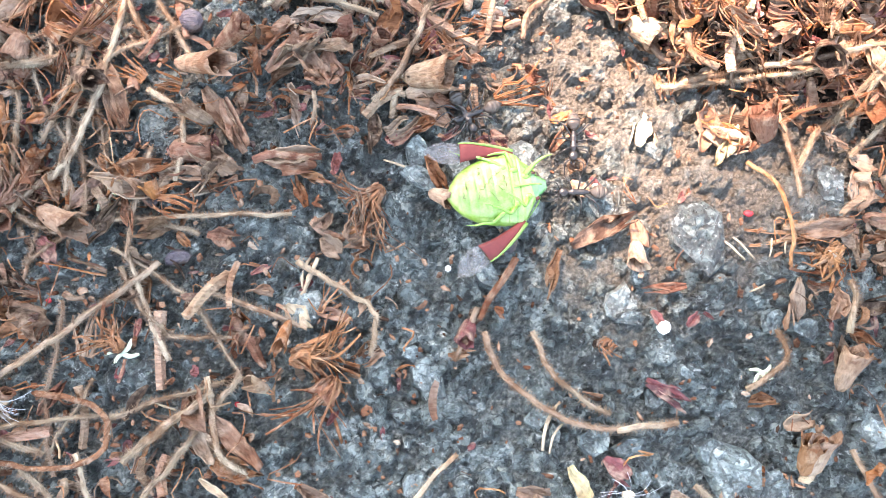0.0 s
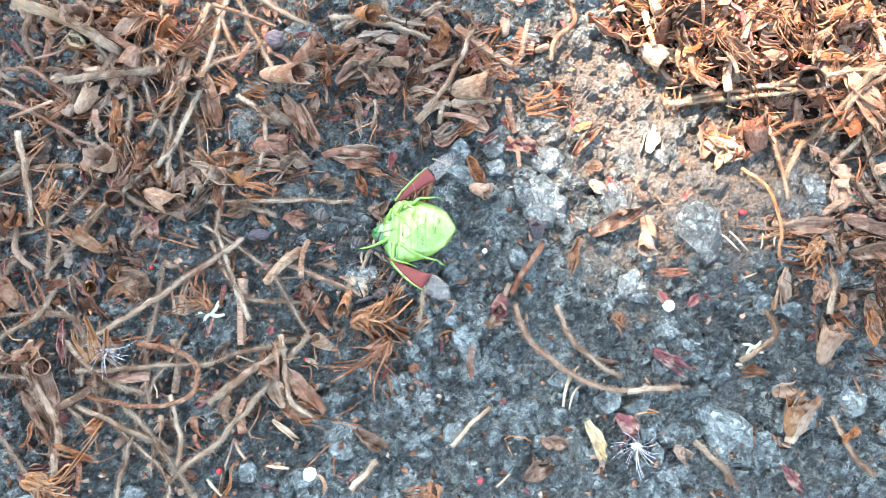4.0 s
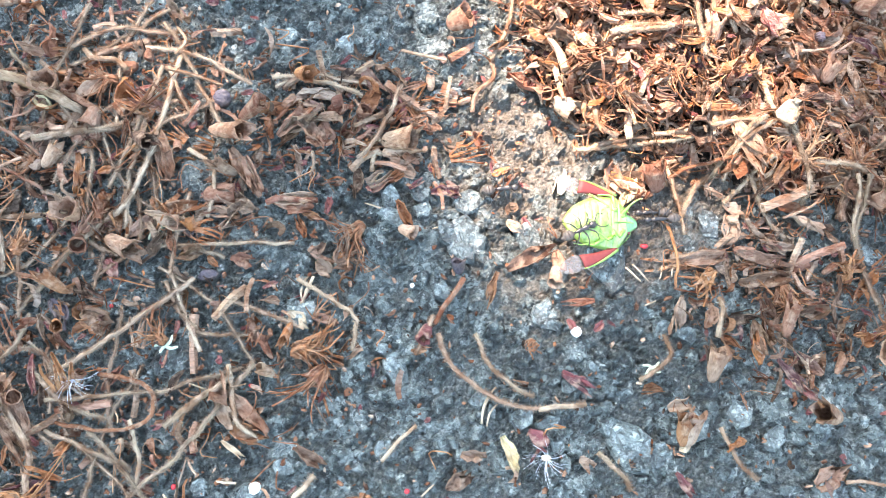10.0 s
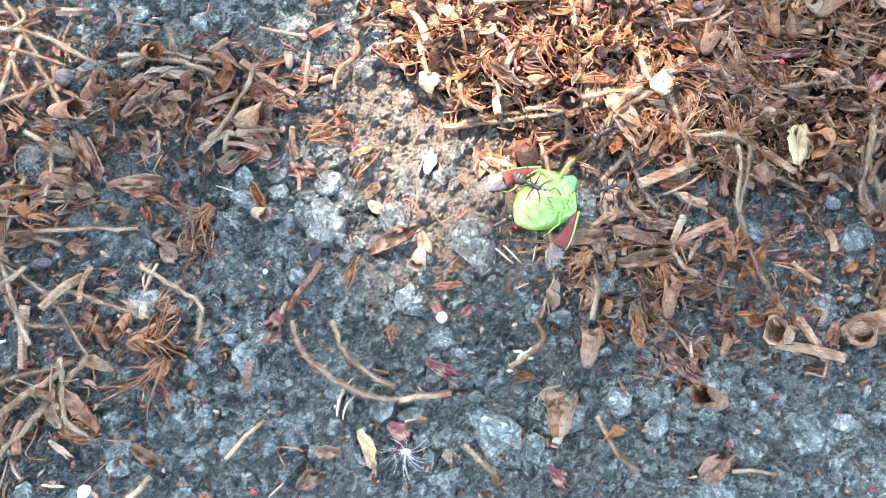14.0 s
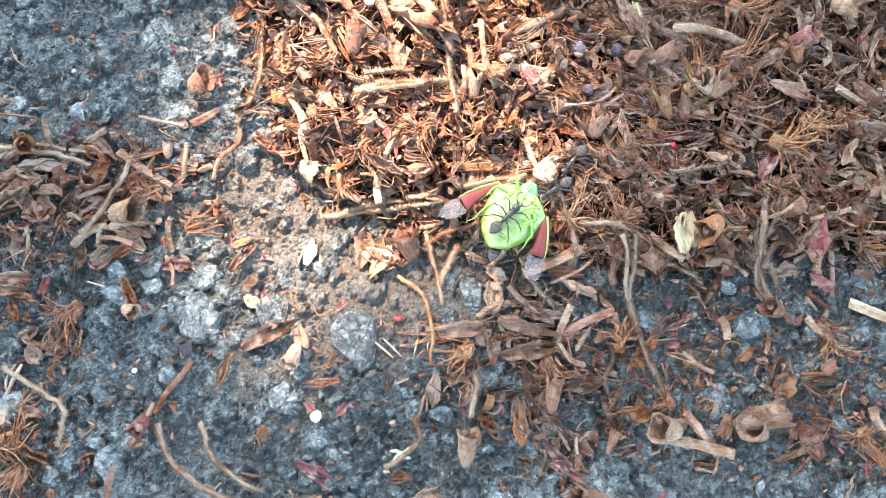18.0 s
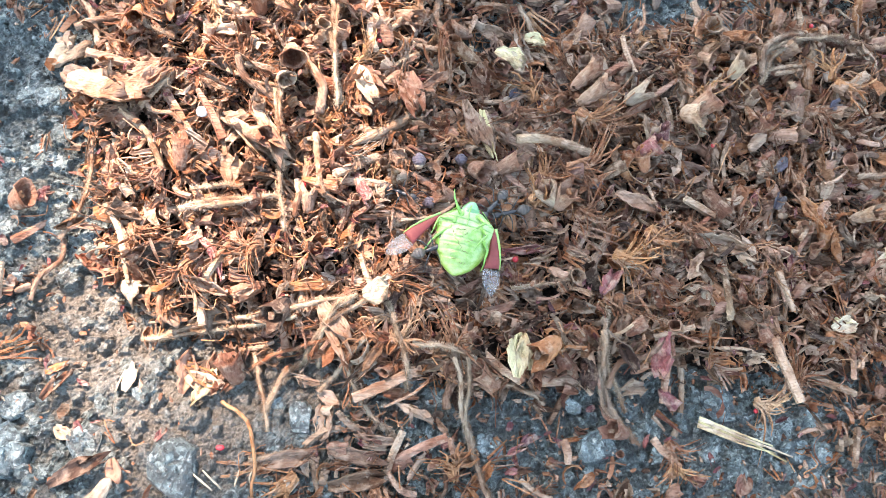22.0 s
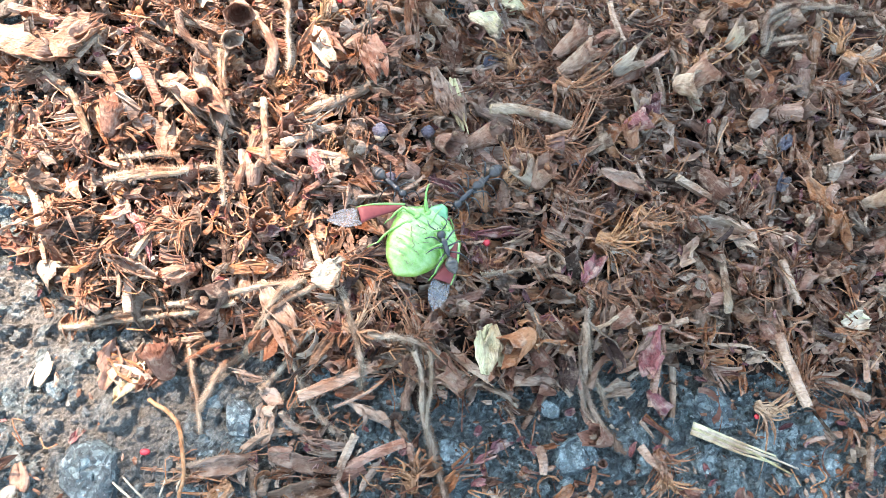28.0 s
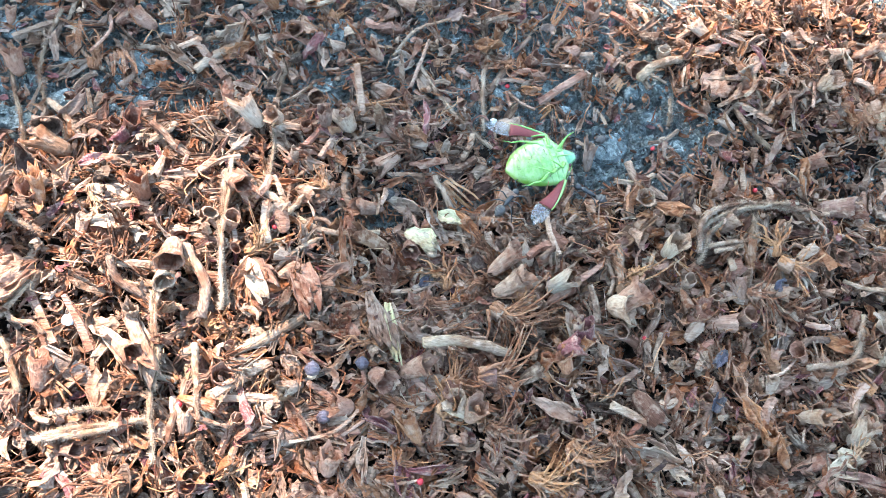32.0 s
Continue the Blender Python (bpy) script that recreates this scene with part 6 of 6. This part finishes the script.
def build_bug():
    bug = thing("shield_bug", "bright green shield bug lying on its back with open wings", "bug")
    part("abdomen", body_shape(BELLY, 28, (-4.2, -3.4, -2.5, -1.6, -0.7), 0.3), M_BELLY, bug, "glossy pale green segmented belly")
    part("thorax", body_shape(((0.4, 3.95, 1.74, 1.0), (1.2, 4.2, 1.5, 1.0), (1.9, 4.25, 1.2, 1.0), (2.5, 3.5, 1.0, 0.9), (3.3, 2.3, 0.85, 0.7), (3.7, 1.7, 0.6, 0.5)), 24, (1.3, 2.3)), M_BELLY, bug)
    skull = part("head", body_shape(((3.5, 1.5, 0.7, 0.5), (4.1, 1.35, 0.75, 0.5), (4.7, 0.95, 0.55, 0.35), (5.2, 0.55, 0.3, 0.2)), 14), M_BUGHEAD, bug, "blue-green head")
    for side in (-1, 1):
        v, f = lump_shape(RNG, 0.36, 0.3, 0.3, 0.02)
        part("eye", (v + (4.0, side * 1.35, 0.1), f), M_EYE, skull)
        part("antenna", limb([(4.4, side * 0.8, 0.0), (4.3, side * 1.6, -0.1), (3.6, side * 2.5, -0.3), (2.6, side * 3.6, -0.5)], (0.08, 0.07, 0.06, 0.05)), M_BUGLEG, skull)
    part("rostrum", limb([(4.6, 0, 0.5), (3.6, 0.1, 0.80), (2.4, 0.0, 1.12), (1.4, -0.1, 1.47)], (0.12, 0.11, 0.09, 0.05)), M_BUGLEG, bug)
    # legs: fore, middle, hind on each side; one side hangs out, the other is drawn in
    legs = []
    for name, hip, knee, ankle, foot in (
        ("fore_leg", (2.9, 1.2, 0.85), (4.0, 2.1, 1.5), (5.3, 2.7, 1.9), (5.9, 2.8, 1.7)),
        ("middle_leg", (1.7, 1.9, 1.20), (1.6, 3.8, 1.2), (-0.3, 4.2, 0.7), (-1.2, 4.5, 0.2)),
        ("hind_leg", (0.5, 2.2, 1.40), (-1.4, 3.5, 1.0), (-3.3, 4.1, 0.4), (-4.4, 4.9, 0.0)),
        ("fore_leg", (2.9, -1.3, 0.80), (2.1, -2.4, 1.9), (0.9, -1.3, 2.5), (0.2, -0.9, 2.6)),
        ("middle_leg", (1.5, -2.1, 1.10), (0.4, -3.0, 2.1), (-1.4, -2.0, 2.55), (-2.1, -1.7, 2.4)),
        ("hind_leg", (0.4, -2.4, 1.30), (-1.3, -3.7, 1.3), (-3.1, -3.7, 0.9), (-4.0, -3.5, 0.5)),
    ):
        base = np.array(hip)
        knee, ankle, foot = (np.array(q) - base for q in (knee, ankle, foot))
        leg = part(name, limb([(0, 0, 0), knee * 0.5 + (0.06, 0.05, 0.05), knee], (0.22, 0.27, 0.18)), M_BUGLEG, bug)
        v, f = lump_shape(RNG, 0.55, 0.42, 0.34, 0.04)
        part("coxa", (v - (0, 0.12 * np.sign(hip[1]), 0.10), f), M_BUGLEG, leg)
        part("shin", limb([knee, (knee + ankle) / 2 + (0, 0.08, 0.05), ankle], (0.17, 0.14, 0.12)), M_BUGLEG, leg)
        part("foot", limb([ankle, (ankle + foot) / 2 + (0.05, 0, 0.08), foot], (0.08, 0.07, 0.04)), M_BUGLEG, leg)
        leg.location = base * MM
        legs.append((leg, hip))
    # thin dark lines across the belly
    spine = np.array(BELLY)
    marks = np.random.default_rng(4)
    for x0, y0, a, l in ((-3.4, 0.9, 70, 1.5), (-3.9, -0.6, 100, 1.1), (-1.6, 0.4, 40, 1.7), (-1.0, -0.9, 120, 1.5), (-0.4, 1.3, 20, 1.2), (-2.1, 1.9, 85, 0.9), (-0.2, -0.2, 150, 1.0), (-2.4, -0.7, 75, 0.9), (0.5, 0.6, 100, 1.3)):
        line = []
        for k in np.linspace(-0.5, 0.5, 7):
            jig = marks.normal(0, 0.10)
            x, y = x0 + l * k * math.cos(radians(a)) - jig * math.sin(radians(a)), y0 + l * k * math.sin(radians(a)) + jig * math.cos(radians(a))
            w, t = np.interp(x, spine[:, 0], spine[:, 1]), np.interp(x, spine[:, 0], spine[:, 2])
            line.append((x, y, t * math.sqrt(max(1 - (abs(y) / w) ** 2.35, 0.05)) ** 0.9 + 0.015))
        part("dark_line", tube(line, 0.018 + 0.035 * np.abs(marks.normal(0, 0.6, 7)), 4, knobs=0.2), M_MARK, bug, "thin dark line")
    wings = []
    for side in (1, -1):
        def leather(u, v):
            outer = 0.30 + 0.75 * math.sin(1.9 * u)
            return -5.2 * u, side * (outer - (0.35 + 1.55 * u ** 0.8) * (1 - v)), 0.16 * math.sin(3 * v) + 0.05 * math.sin(9 * u)

        def film(u, v):
            w = (1.95 + 1.3 * u * (1 - u)) * math.sqrt(max(1 - u ** 3.2, 0.02))
            return -5.15 - 3.3 * u - 0.25 * math.sin(math.pi * v), side * (0.98 + 0.10 * u - (1.95 - w) * 0.45 - w * (1 - v)), 0.10 * math.sin(5 * v + 3 * u)

        wing = part("forewing", sheet(9, 6, leather, 0.12), M_CORIUM, bug, "open forewing with a dark red leathery base")
        part("wing_edge", tube([(-5.3 * u, side * (0.34 + 0.75 * math.sin(1.9 * u)), 0.06) for u in np.linspace(0, 1, 9)], np.linspace(0.24, 0.08, 9), 6, knobs=0.03), M_MARGIN, wing, "green wing edge")
        part("membrane", sheet(9, 7, film, 0.04), M_MEMBRANE, wing, "smoky translucent wing tip")
        for v in (0.12, 0.27, 0.42, 0.57, 0.72, 0.88):
            part("vein", tube([np.array(film(u, v + 0.03 * math.sin(4 * u + 9 * v))) + (0, 0, 0.02) for u in np.linspace(0.02, 0.93, 7)], np.full(7, 0.016), 4, knobs=0.02), M_VEIN, wing)
        wing.location = (2.3 * MM, side * 3.3 * MM, 0.1 * MM)
        wing.scale = (1.1, 1.08, 1.1)
        wings.append(wing)
    return bug, wings, legs


def build_ant():
    ant = thing("ant", "dark grey-black worker ant beside the bug", "ant", "ants")
    skull = part("head", lump_shape(RNG, 0.72, 0.62, 0.48, 0.02, 7, 12), M_ANT, ant)
    skull.location = (2.3 * MM, 0, 1.1 * MM)
    part("thorax", body_shape(((-0.9, 0.22, 0.2, 0.2), (-0.2, 0.4, 0.42, 0.35), (0.5, 0.36, 0.34, 0.34), (1.2, 0.48, 0.46, 0.4), (1.75, 0.2, 0.2, 0.2)), 12), M_ANT, ant).location = (0, 0, 1.2 * MM)
    part("petiole", lump_shape(RNG, 0.2, 0.22, 0.4, 0.02), M_ANT, ant).location = (-1.05 * MM, 0, 1.15 * MM)
    part("gaster", body_shape(((-3.6, 0.12, 0.1, 0.1), (-3.1, 0.62, 0.55, 0.5), (-2.4, 0.92, 0.8, 0.75), (-1.8, 0.8, 0.7, 0.65), (-1.25, 0.25, 0.25, 0.25)), 14, (-2.9, -2.2)), M_GASTER, ant, "rounded grey abdomen").location = (0, 0, 1.2 * MM)
    for side in (-1, 1):
        part("antenna", limb([(2.8, side * 0.3, 1.3), (3.4, side * 1.1, 1.9), (4.2, side * 1.2, 1.3), (4.9, side * 1.0, 0.8)], (0.09, 0.08, 0.08, 0.08), 5), M_ANT, ant)
        part("mandible", limb([(2.9, side * 0.25, 1.0), (3.25, side * 0.22, 0.95), (3.4, side * 0.05, 0.95)], (0.12, 0.09, 0.05), 5), M_ANT, ant)
        for x, fx, fy in ((1.2, 2.6, 2.6), (0.4, 0.3, 3.1), (-0.3, -2.5, 2.8)):
            leg = part("leg", limb([(x, side * 0.3, 1.1), ((x * 1.4 + fx) / 2.4, side * (0.3 + fy) / 2.4, 2.1), ((x + 2 * fx) / 3, side * (0.3 + 1.7 * fy) / 2.7, 1.9)], (0.12, 0.12, 0.09), 5), M_ANT, ant)
            part("shin", limb([((x + 2 * fx) / 3, side * (0.3 + 1.7 * fy) / 2.7, 1.9), ((x + 5 * fx) / 6, side * (0.1 + fy * 0.85), 1.0), (fx, side * fy, 0.1)], (0.09, 0.07, 0.05), 5), M_ANT, leg)
    return ant


BUG, WINGS, LEGS = build_bug()
BUG.scale = (0.97, 0.94, 0.95)
ANTS = [build_ant()]
ANTS[0].scale = (0.82, 0.82, 0.82)
ANTS += [copy_thing(ANTS[0], pose(0, 0, 0)) for _ in range(3)]


# ---- what moves ----
def motions():
    """Seconds, x, y, z in mm and the heading in degrees."""
    drag = [
        (0, -23.2, 0.2, 2.3, 10),
        (0.5, -20.9, 5.2, 2.3, 22),
        (1, -22.4, 7.0, 2.3, 73),
        (1.5, -26.0, 6.2, 2.3, 109),
        (2, -29.2, 4.4, 2.3, 144),
        (2.5, -32.2, 3.6, 2.3, 156),
        (3, -32.7, 3.0, 2.3, 169),
        (3.5, -36.5, -5.0, 2.3, 180),
        (4, -36.7, -6.1, 2.3, 181),
        (4.5, -36.3, -7.3, 2.3, 168),
        (6.5, -33.2, -3.7, 2.3, 137),
        (7, -31.5, -2.1, 2.3, 99),
        (7.5, -29.6, -2.1, 2.3, 87),
        (8, -27.2, 1.2, 2.3, 68),
        (8.5, -23.1, 4.7, 2.3, 44),
        (9, -17.4, 5.4, 2.3, 12),
        (9.5, -7.5, 3.6, 2.3, 3),
        (10, -2.6, 1.7, 2.3, -0),
        (10.5, -0.3, 0.9, 2.3, 2),
        (11, 0.6, -0.7, 2.3, 2),
        (11.5, 5.1, -1.4, 2.3, 7),
        (12, 7.3, -0.5, 2.3, 22),
        (12.5, 7.7, -0.3, 2.3, 26),
        (13, 6.7, -0.2, 2.3, 31),
        (13.5, 6.7, 0.3, 2.3, 36),
        (15.5, 14.7, 8.9, 6.7, 43),
        (16, 15.2, 9.3, 7.1, 50),
        (16.5, 15.7, 9.3, 7.1, 55),
        (17, 16.4, 8.6, 7.1, 59),
        (17.5, 17.2, 10.8, 7.1, 55),
        (18, 18.3, 11.3, 7.1, 55),
        (18.5, 20.6, 13.8, 7.1, 34),
        (19, 25.7, 18.3, 7.1, 22),
        (19.5, 31.7, 22.0, 7.1, 22),
        (20, 34.2, 23.4, 7.1, 30),
        (20.5, 34.6, 24.2, 7.1, 36),
        (21, 35.1, 24.7, 7.1, 46),
        (21.5, 34.5, 24.0, 7.1, 62),
        (22, 34.1, 24.6, 7.1, 74),
        (22.5, 33.6, 24.3, 7.1, 74),
        (23, 33.5, 24.2, 7.1, 74),
        (23.5, 32.7, 23.3, 7.1, 75),
        (24, 33.7, 22.7, 7.1, 70),
        (24.5, 33.6, 22.1, 7.1, 69),
        (25, 33.5, 22.7, 7.1, 66),
        (25.5, 34.5, 22.8, 7.1, 66),
        (27.5, 34.2, 22.6, 7.1, 57),
        (28, 33.3, 21.9, 7.1, 57),
        (28.5, 34.5, 23.6, 7.5, 52),
        (29, 36.7, 30.3, 7.9, 71),
        (29.5, 38.2, 37.3, 8.3, 54),
        (30, 42.6, 43.3, 8.7, 66),
        (30.5, 45.1, 49.0, 9.1, 65),
        (31, 46.3, 51.3, 9.5, 60),
        (31.5, 53.2, 60.1, 9.5, 21),
        (32, 59.2, 65.2, 4.7, 14),
    ]
    tip = {2.5: 12, 3: 24, 3.5: 27, 4: 27, 4.5: 20, 6.5: 5}
    walk(BUG, [(t, pose(x * MM, y * MM, z * MM, 4 * math.sin(t * 1.9), 3 * math.sin(t * 2.7 + 1) + tip.get(t, 0), h)) for t, x, y, z, h in drag])
    spread = [
        (0, 0, 25),
        (1, 10, 20),
        (2, 16, 22),
        (3, 36, 26),
        (4, 27, 28),
        (4.5, 27, 24),
        (6.5, 30, 20),
        (8, 32, 8),
        (9, 8, 20),
        (12, 6, 14),
        (16, 26, 22),
        (17, 28, 12),
        (19, 9, 18),
        (21, 18, 12),
        (23, 42, -3),
        (24, 46, -7),
        (25.5, 42, -3),
        (28, 35, 8),
        (29, 24, 16),
        (30, 22, 12),
        (31, 18, 26),
        (32, 18, 36),
    ]
    for wing, side, column in ((WINGS[0], 1, 1), (WINGS[1], -1, 2)):
        walk(wing, [(row[0], pose(2.1 * MM, side * 3.65 * MM, 0.4 * MM, 0, 7, -side * (row[column] + 6))) for row in spread])
    for k, (leg, (x, y, z)) in enumerate(LEGS):
        swing = (16, 12, 10, 3, 3, 3)[k]
        walk(leg, [(0.5 * j, pose(x * MM, y * MM, z * MM, 0, 0, swing * (math.sin(j * 1.3 + 2 * k) * 0.6 + math.sin(j * 0.37 + k) * 0.4))) for j in range(65)])
    puller = [
        (0, -14.4, 0.5, 0.8, -178),
        (0.5, -13.3, 9.7, 0.8, -149),
        (1, -18.6, 15.1, 0.8, -115),
        (1.5, -29.9, 14.2, 0.8, -64),
        (2, -35.6, 10.6, 0.8, -44),
        (2.5, -40.7, 6.0, 0.8, -16),
        (3, -41.1, 6.0, 0.8, -20),
        (3.5, -45.3, -6.3, 0.8, 8),
        (4, -45.5, -5.0, 0.8, -7),
        (4.5, -45.2, -6.7, 0.8, -4),
        (6.5, -38.8, 3.2, 0.8, -51),
        (7, -34.0, 7.0, 0.8, -75),
        (8, -22.0, 8.0, 0.8, -127),
        (9, -10.0, 5.0, 0.8, -183),
        (10, 6.2, 2.8, 0.8, -173),
        (11, 8.0, -1.0, 0.8, -182),
        (12, 15.0, 3.8, 0.8, -151),
        (13, 14.0, 3.0, 0.8, -156),
        (16, 23.0, 10.0, 5.6, -175),
        (17, 22.0, 13.0, 5.6, -142),
        (18, 24.0, 15.0, 5.6, -147),
        (19, 32.1, 19.2, 5.6, -172),
        (20, 42.0, 27.0, 5.6, -155),
        (21, 41.0, 27.5, 5.6, -155),
        (22, 38.4, 29.5, 5.6, -132),
        (23, 38.0, 29.0, 5.6, -133),
        (24, 39.7, 25.3, 5.6, -157),
        (25, 38.7, 26.5, 5.6, -144),
        (28, 39.0, 28.0, 5.6, -133),
        (29, 40.0, 38.0, 6.4, -113),
        (30, 47.0, 49.0, 7.2, -128),
        (31, 52.0, 56.0, 8.0, -140),
        (32, 66.0, 61.0, 3.2, -212),
    ]
    rider = [
        (0, -26.5, 8.7, 0.2, -60),
        (1, -27.0, 10.1, 0.2, -99),
        (2, -33.2, 0.0, 0.2, -59),
        (2.5, -35.7, 0.1, 0.2, -8),
        (3, -38.2, 0.2, 0.2, 43),
        (4, -39.0, -11.7, 0.2, 63),
        (4.5, -36.4, -12.6, 0.7, 108),
        (6.5, -30.8, -10.0, 0.6, 107),
        (7, -39.0, -8.0, 1.3, 38),
        (8, -32.0, 1.0, 1.3, 2),
        (9, -25.0, 2.0, 1.3, 24),
        (10, -6.0, 0.0, 3.5, 27),
        (12, 4.0, -3.0, 3.7, 37),
        (13, 4.0, 3.0, 2.6, -48),
        (15.5, 10.7, 3.7, 5.4, 37),
        (17, 15.0, 1.0, 6.1, 80),
        (18, 17.0, 10.0, 8.7, 45),
        (19, 23.0, 18.0, 8.7, 6),
        (20, 37.0, 19.0, 6.6, 91),
        (21, 33.0, 22.0, 7.9, 52),
        (22, 30.0, 23.0, 6.3, 21),
        (23, 31.0, 31.0, 6.1, -64),
        (24, 34.0, 34.0, 6.1, -92),
        (25, 33.0, 33.0, 6.1, -87),
        (25.5, 34.0, 32.0, 6.1, -87),
        (27.5, 35.0, 20.0, 8.1, -170),
        (28, 36.0, 20.0, 8.1, -252),
        (29, 38.0, 19.0, 6.9, -263),
        (31, 41.0, 38.0, 8.5, -292),
        (32, 54.0, 59.0, 4.2, -310),
    ]
    scout = [
        (0, -25.3, 8.7, 0.2, -157),
        (2, -29.9, 8.9, 0.2, -167),
        (2.667, -34.0, 1.1, 0.2, -224),
        (3.333, -38.1, -6.6, 0.2, -280),
        (4, -42.2, -14.4, 0.2, -337),
        (4.5, -46.8, -14.3, 0.2, -316),
        (6.5, -41.6, -7.7, 0.2, -336),
        (8, -37.1, -0.1, 0.2, -295),
        (9, -25.5, 10.7, 0.2, -326),
        (11, -9.0, 1.8, 0.2, -358),
        (13, 1.2, 2.0, 0.2, -348),
        (13.5, 1.3, -1.0, 0.2, -338),
        (16, 8.4, 2.4, 0.2, -319),
        (18, 16.6, 8.2, 4.7, -291),
        (19, 20.8, 17.3, 5.0, -300),
        (20, 27.7, 28.1, 5.0, -337),
        (22, 25.9, 31.3, 5.0, -380),
        (23, 32.8, 33.1, 5.0, -423),
        (24, 33.4, 34.2, 5.0, -451),
        (25, 32.8, 31.2, 5.0, -441),
        (25.5, 33.5, 31.1, 5.0, -451),
        (27.5, 29.3, 30.1, 5.0, -421),
        (28, 29.9, 29.2, 5.0, -401),
        (29, 29.7, 32.0, 5.0, -380),
        (30, 34.0, 40.6, 5.0, -326),
        (31, 37.4, 52.5, 5.0, -317),
        (32, 39.0, 62.8, 1.1, -298),
    ]
    helper = [
        (0, -15.0, 6.4, 0.2, -91),
        (2, -26.0, 11.8, 0.2, -157),
        (3, -33.6, 1.9, 0.2, -87),
        (4, -41.2, -8.0, 0.2, -17),
        (6.5, -38.7, 2.9, 0.2, -58),
        (7.25, -29.4, 4.7, 0.2, -106),
        (8, -20.2, 6.6, 0.2, -155),
        (10, 5.2, 3.8, 0.2, -177),
        (12, 17.4, -1.5, 0.4, -178),
        (13, 14.2, 7.2, 2.0, -164),
        (16, 22.7, 13.5, 5.0, -139),
        (18, 26.8, 19.3, 5.0, -130),
        (19, 34.0, 24.9, 5.0, -148),
        (20, 40.1, 27.7, 5.0, -158),
        (22, 40.7, 28.8, 5.0, -168),
        (23, 37.2, 30.8, 5.0, -129),
        (23.5, 33.2, 31.8, 5.0, -74),
        (24, 29.2, 32.8, 5.0, -20),
        (24.5, 33.3, 29.9, 5.0, -76),
        (25, 37.4, 27.1, 5.0, -133),
        (25.5, 41.4, 24.2, 5.0, -189),
        (28, 41.1, 30.1, 5.0, -137),
        (29, 41.5, 32.5, 5.0, -128),
        (30, 47.4, 45.9, 5.0, -157),
        (31, 50.0, 55.4, 5.0, -168),
        (32, 67.9, 70.6, 0.2, -157),
    ]
    for ant, rows in zip(ANTS, (puller, rider, scout, helper)):
        walk(ant, [(t, pose(x * MM, y * MM, z * MM, 0, 0, h)) for t, x, y, z, h in rows])


motions()
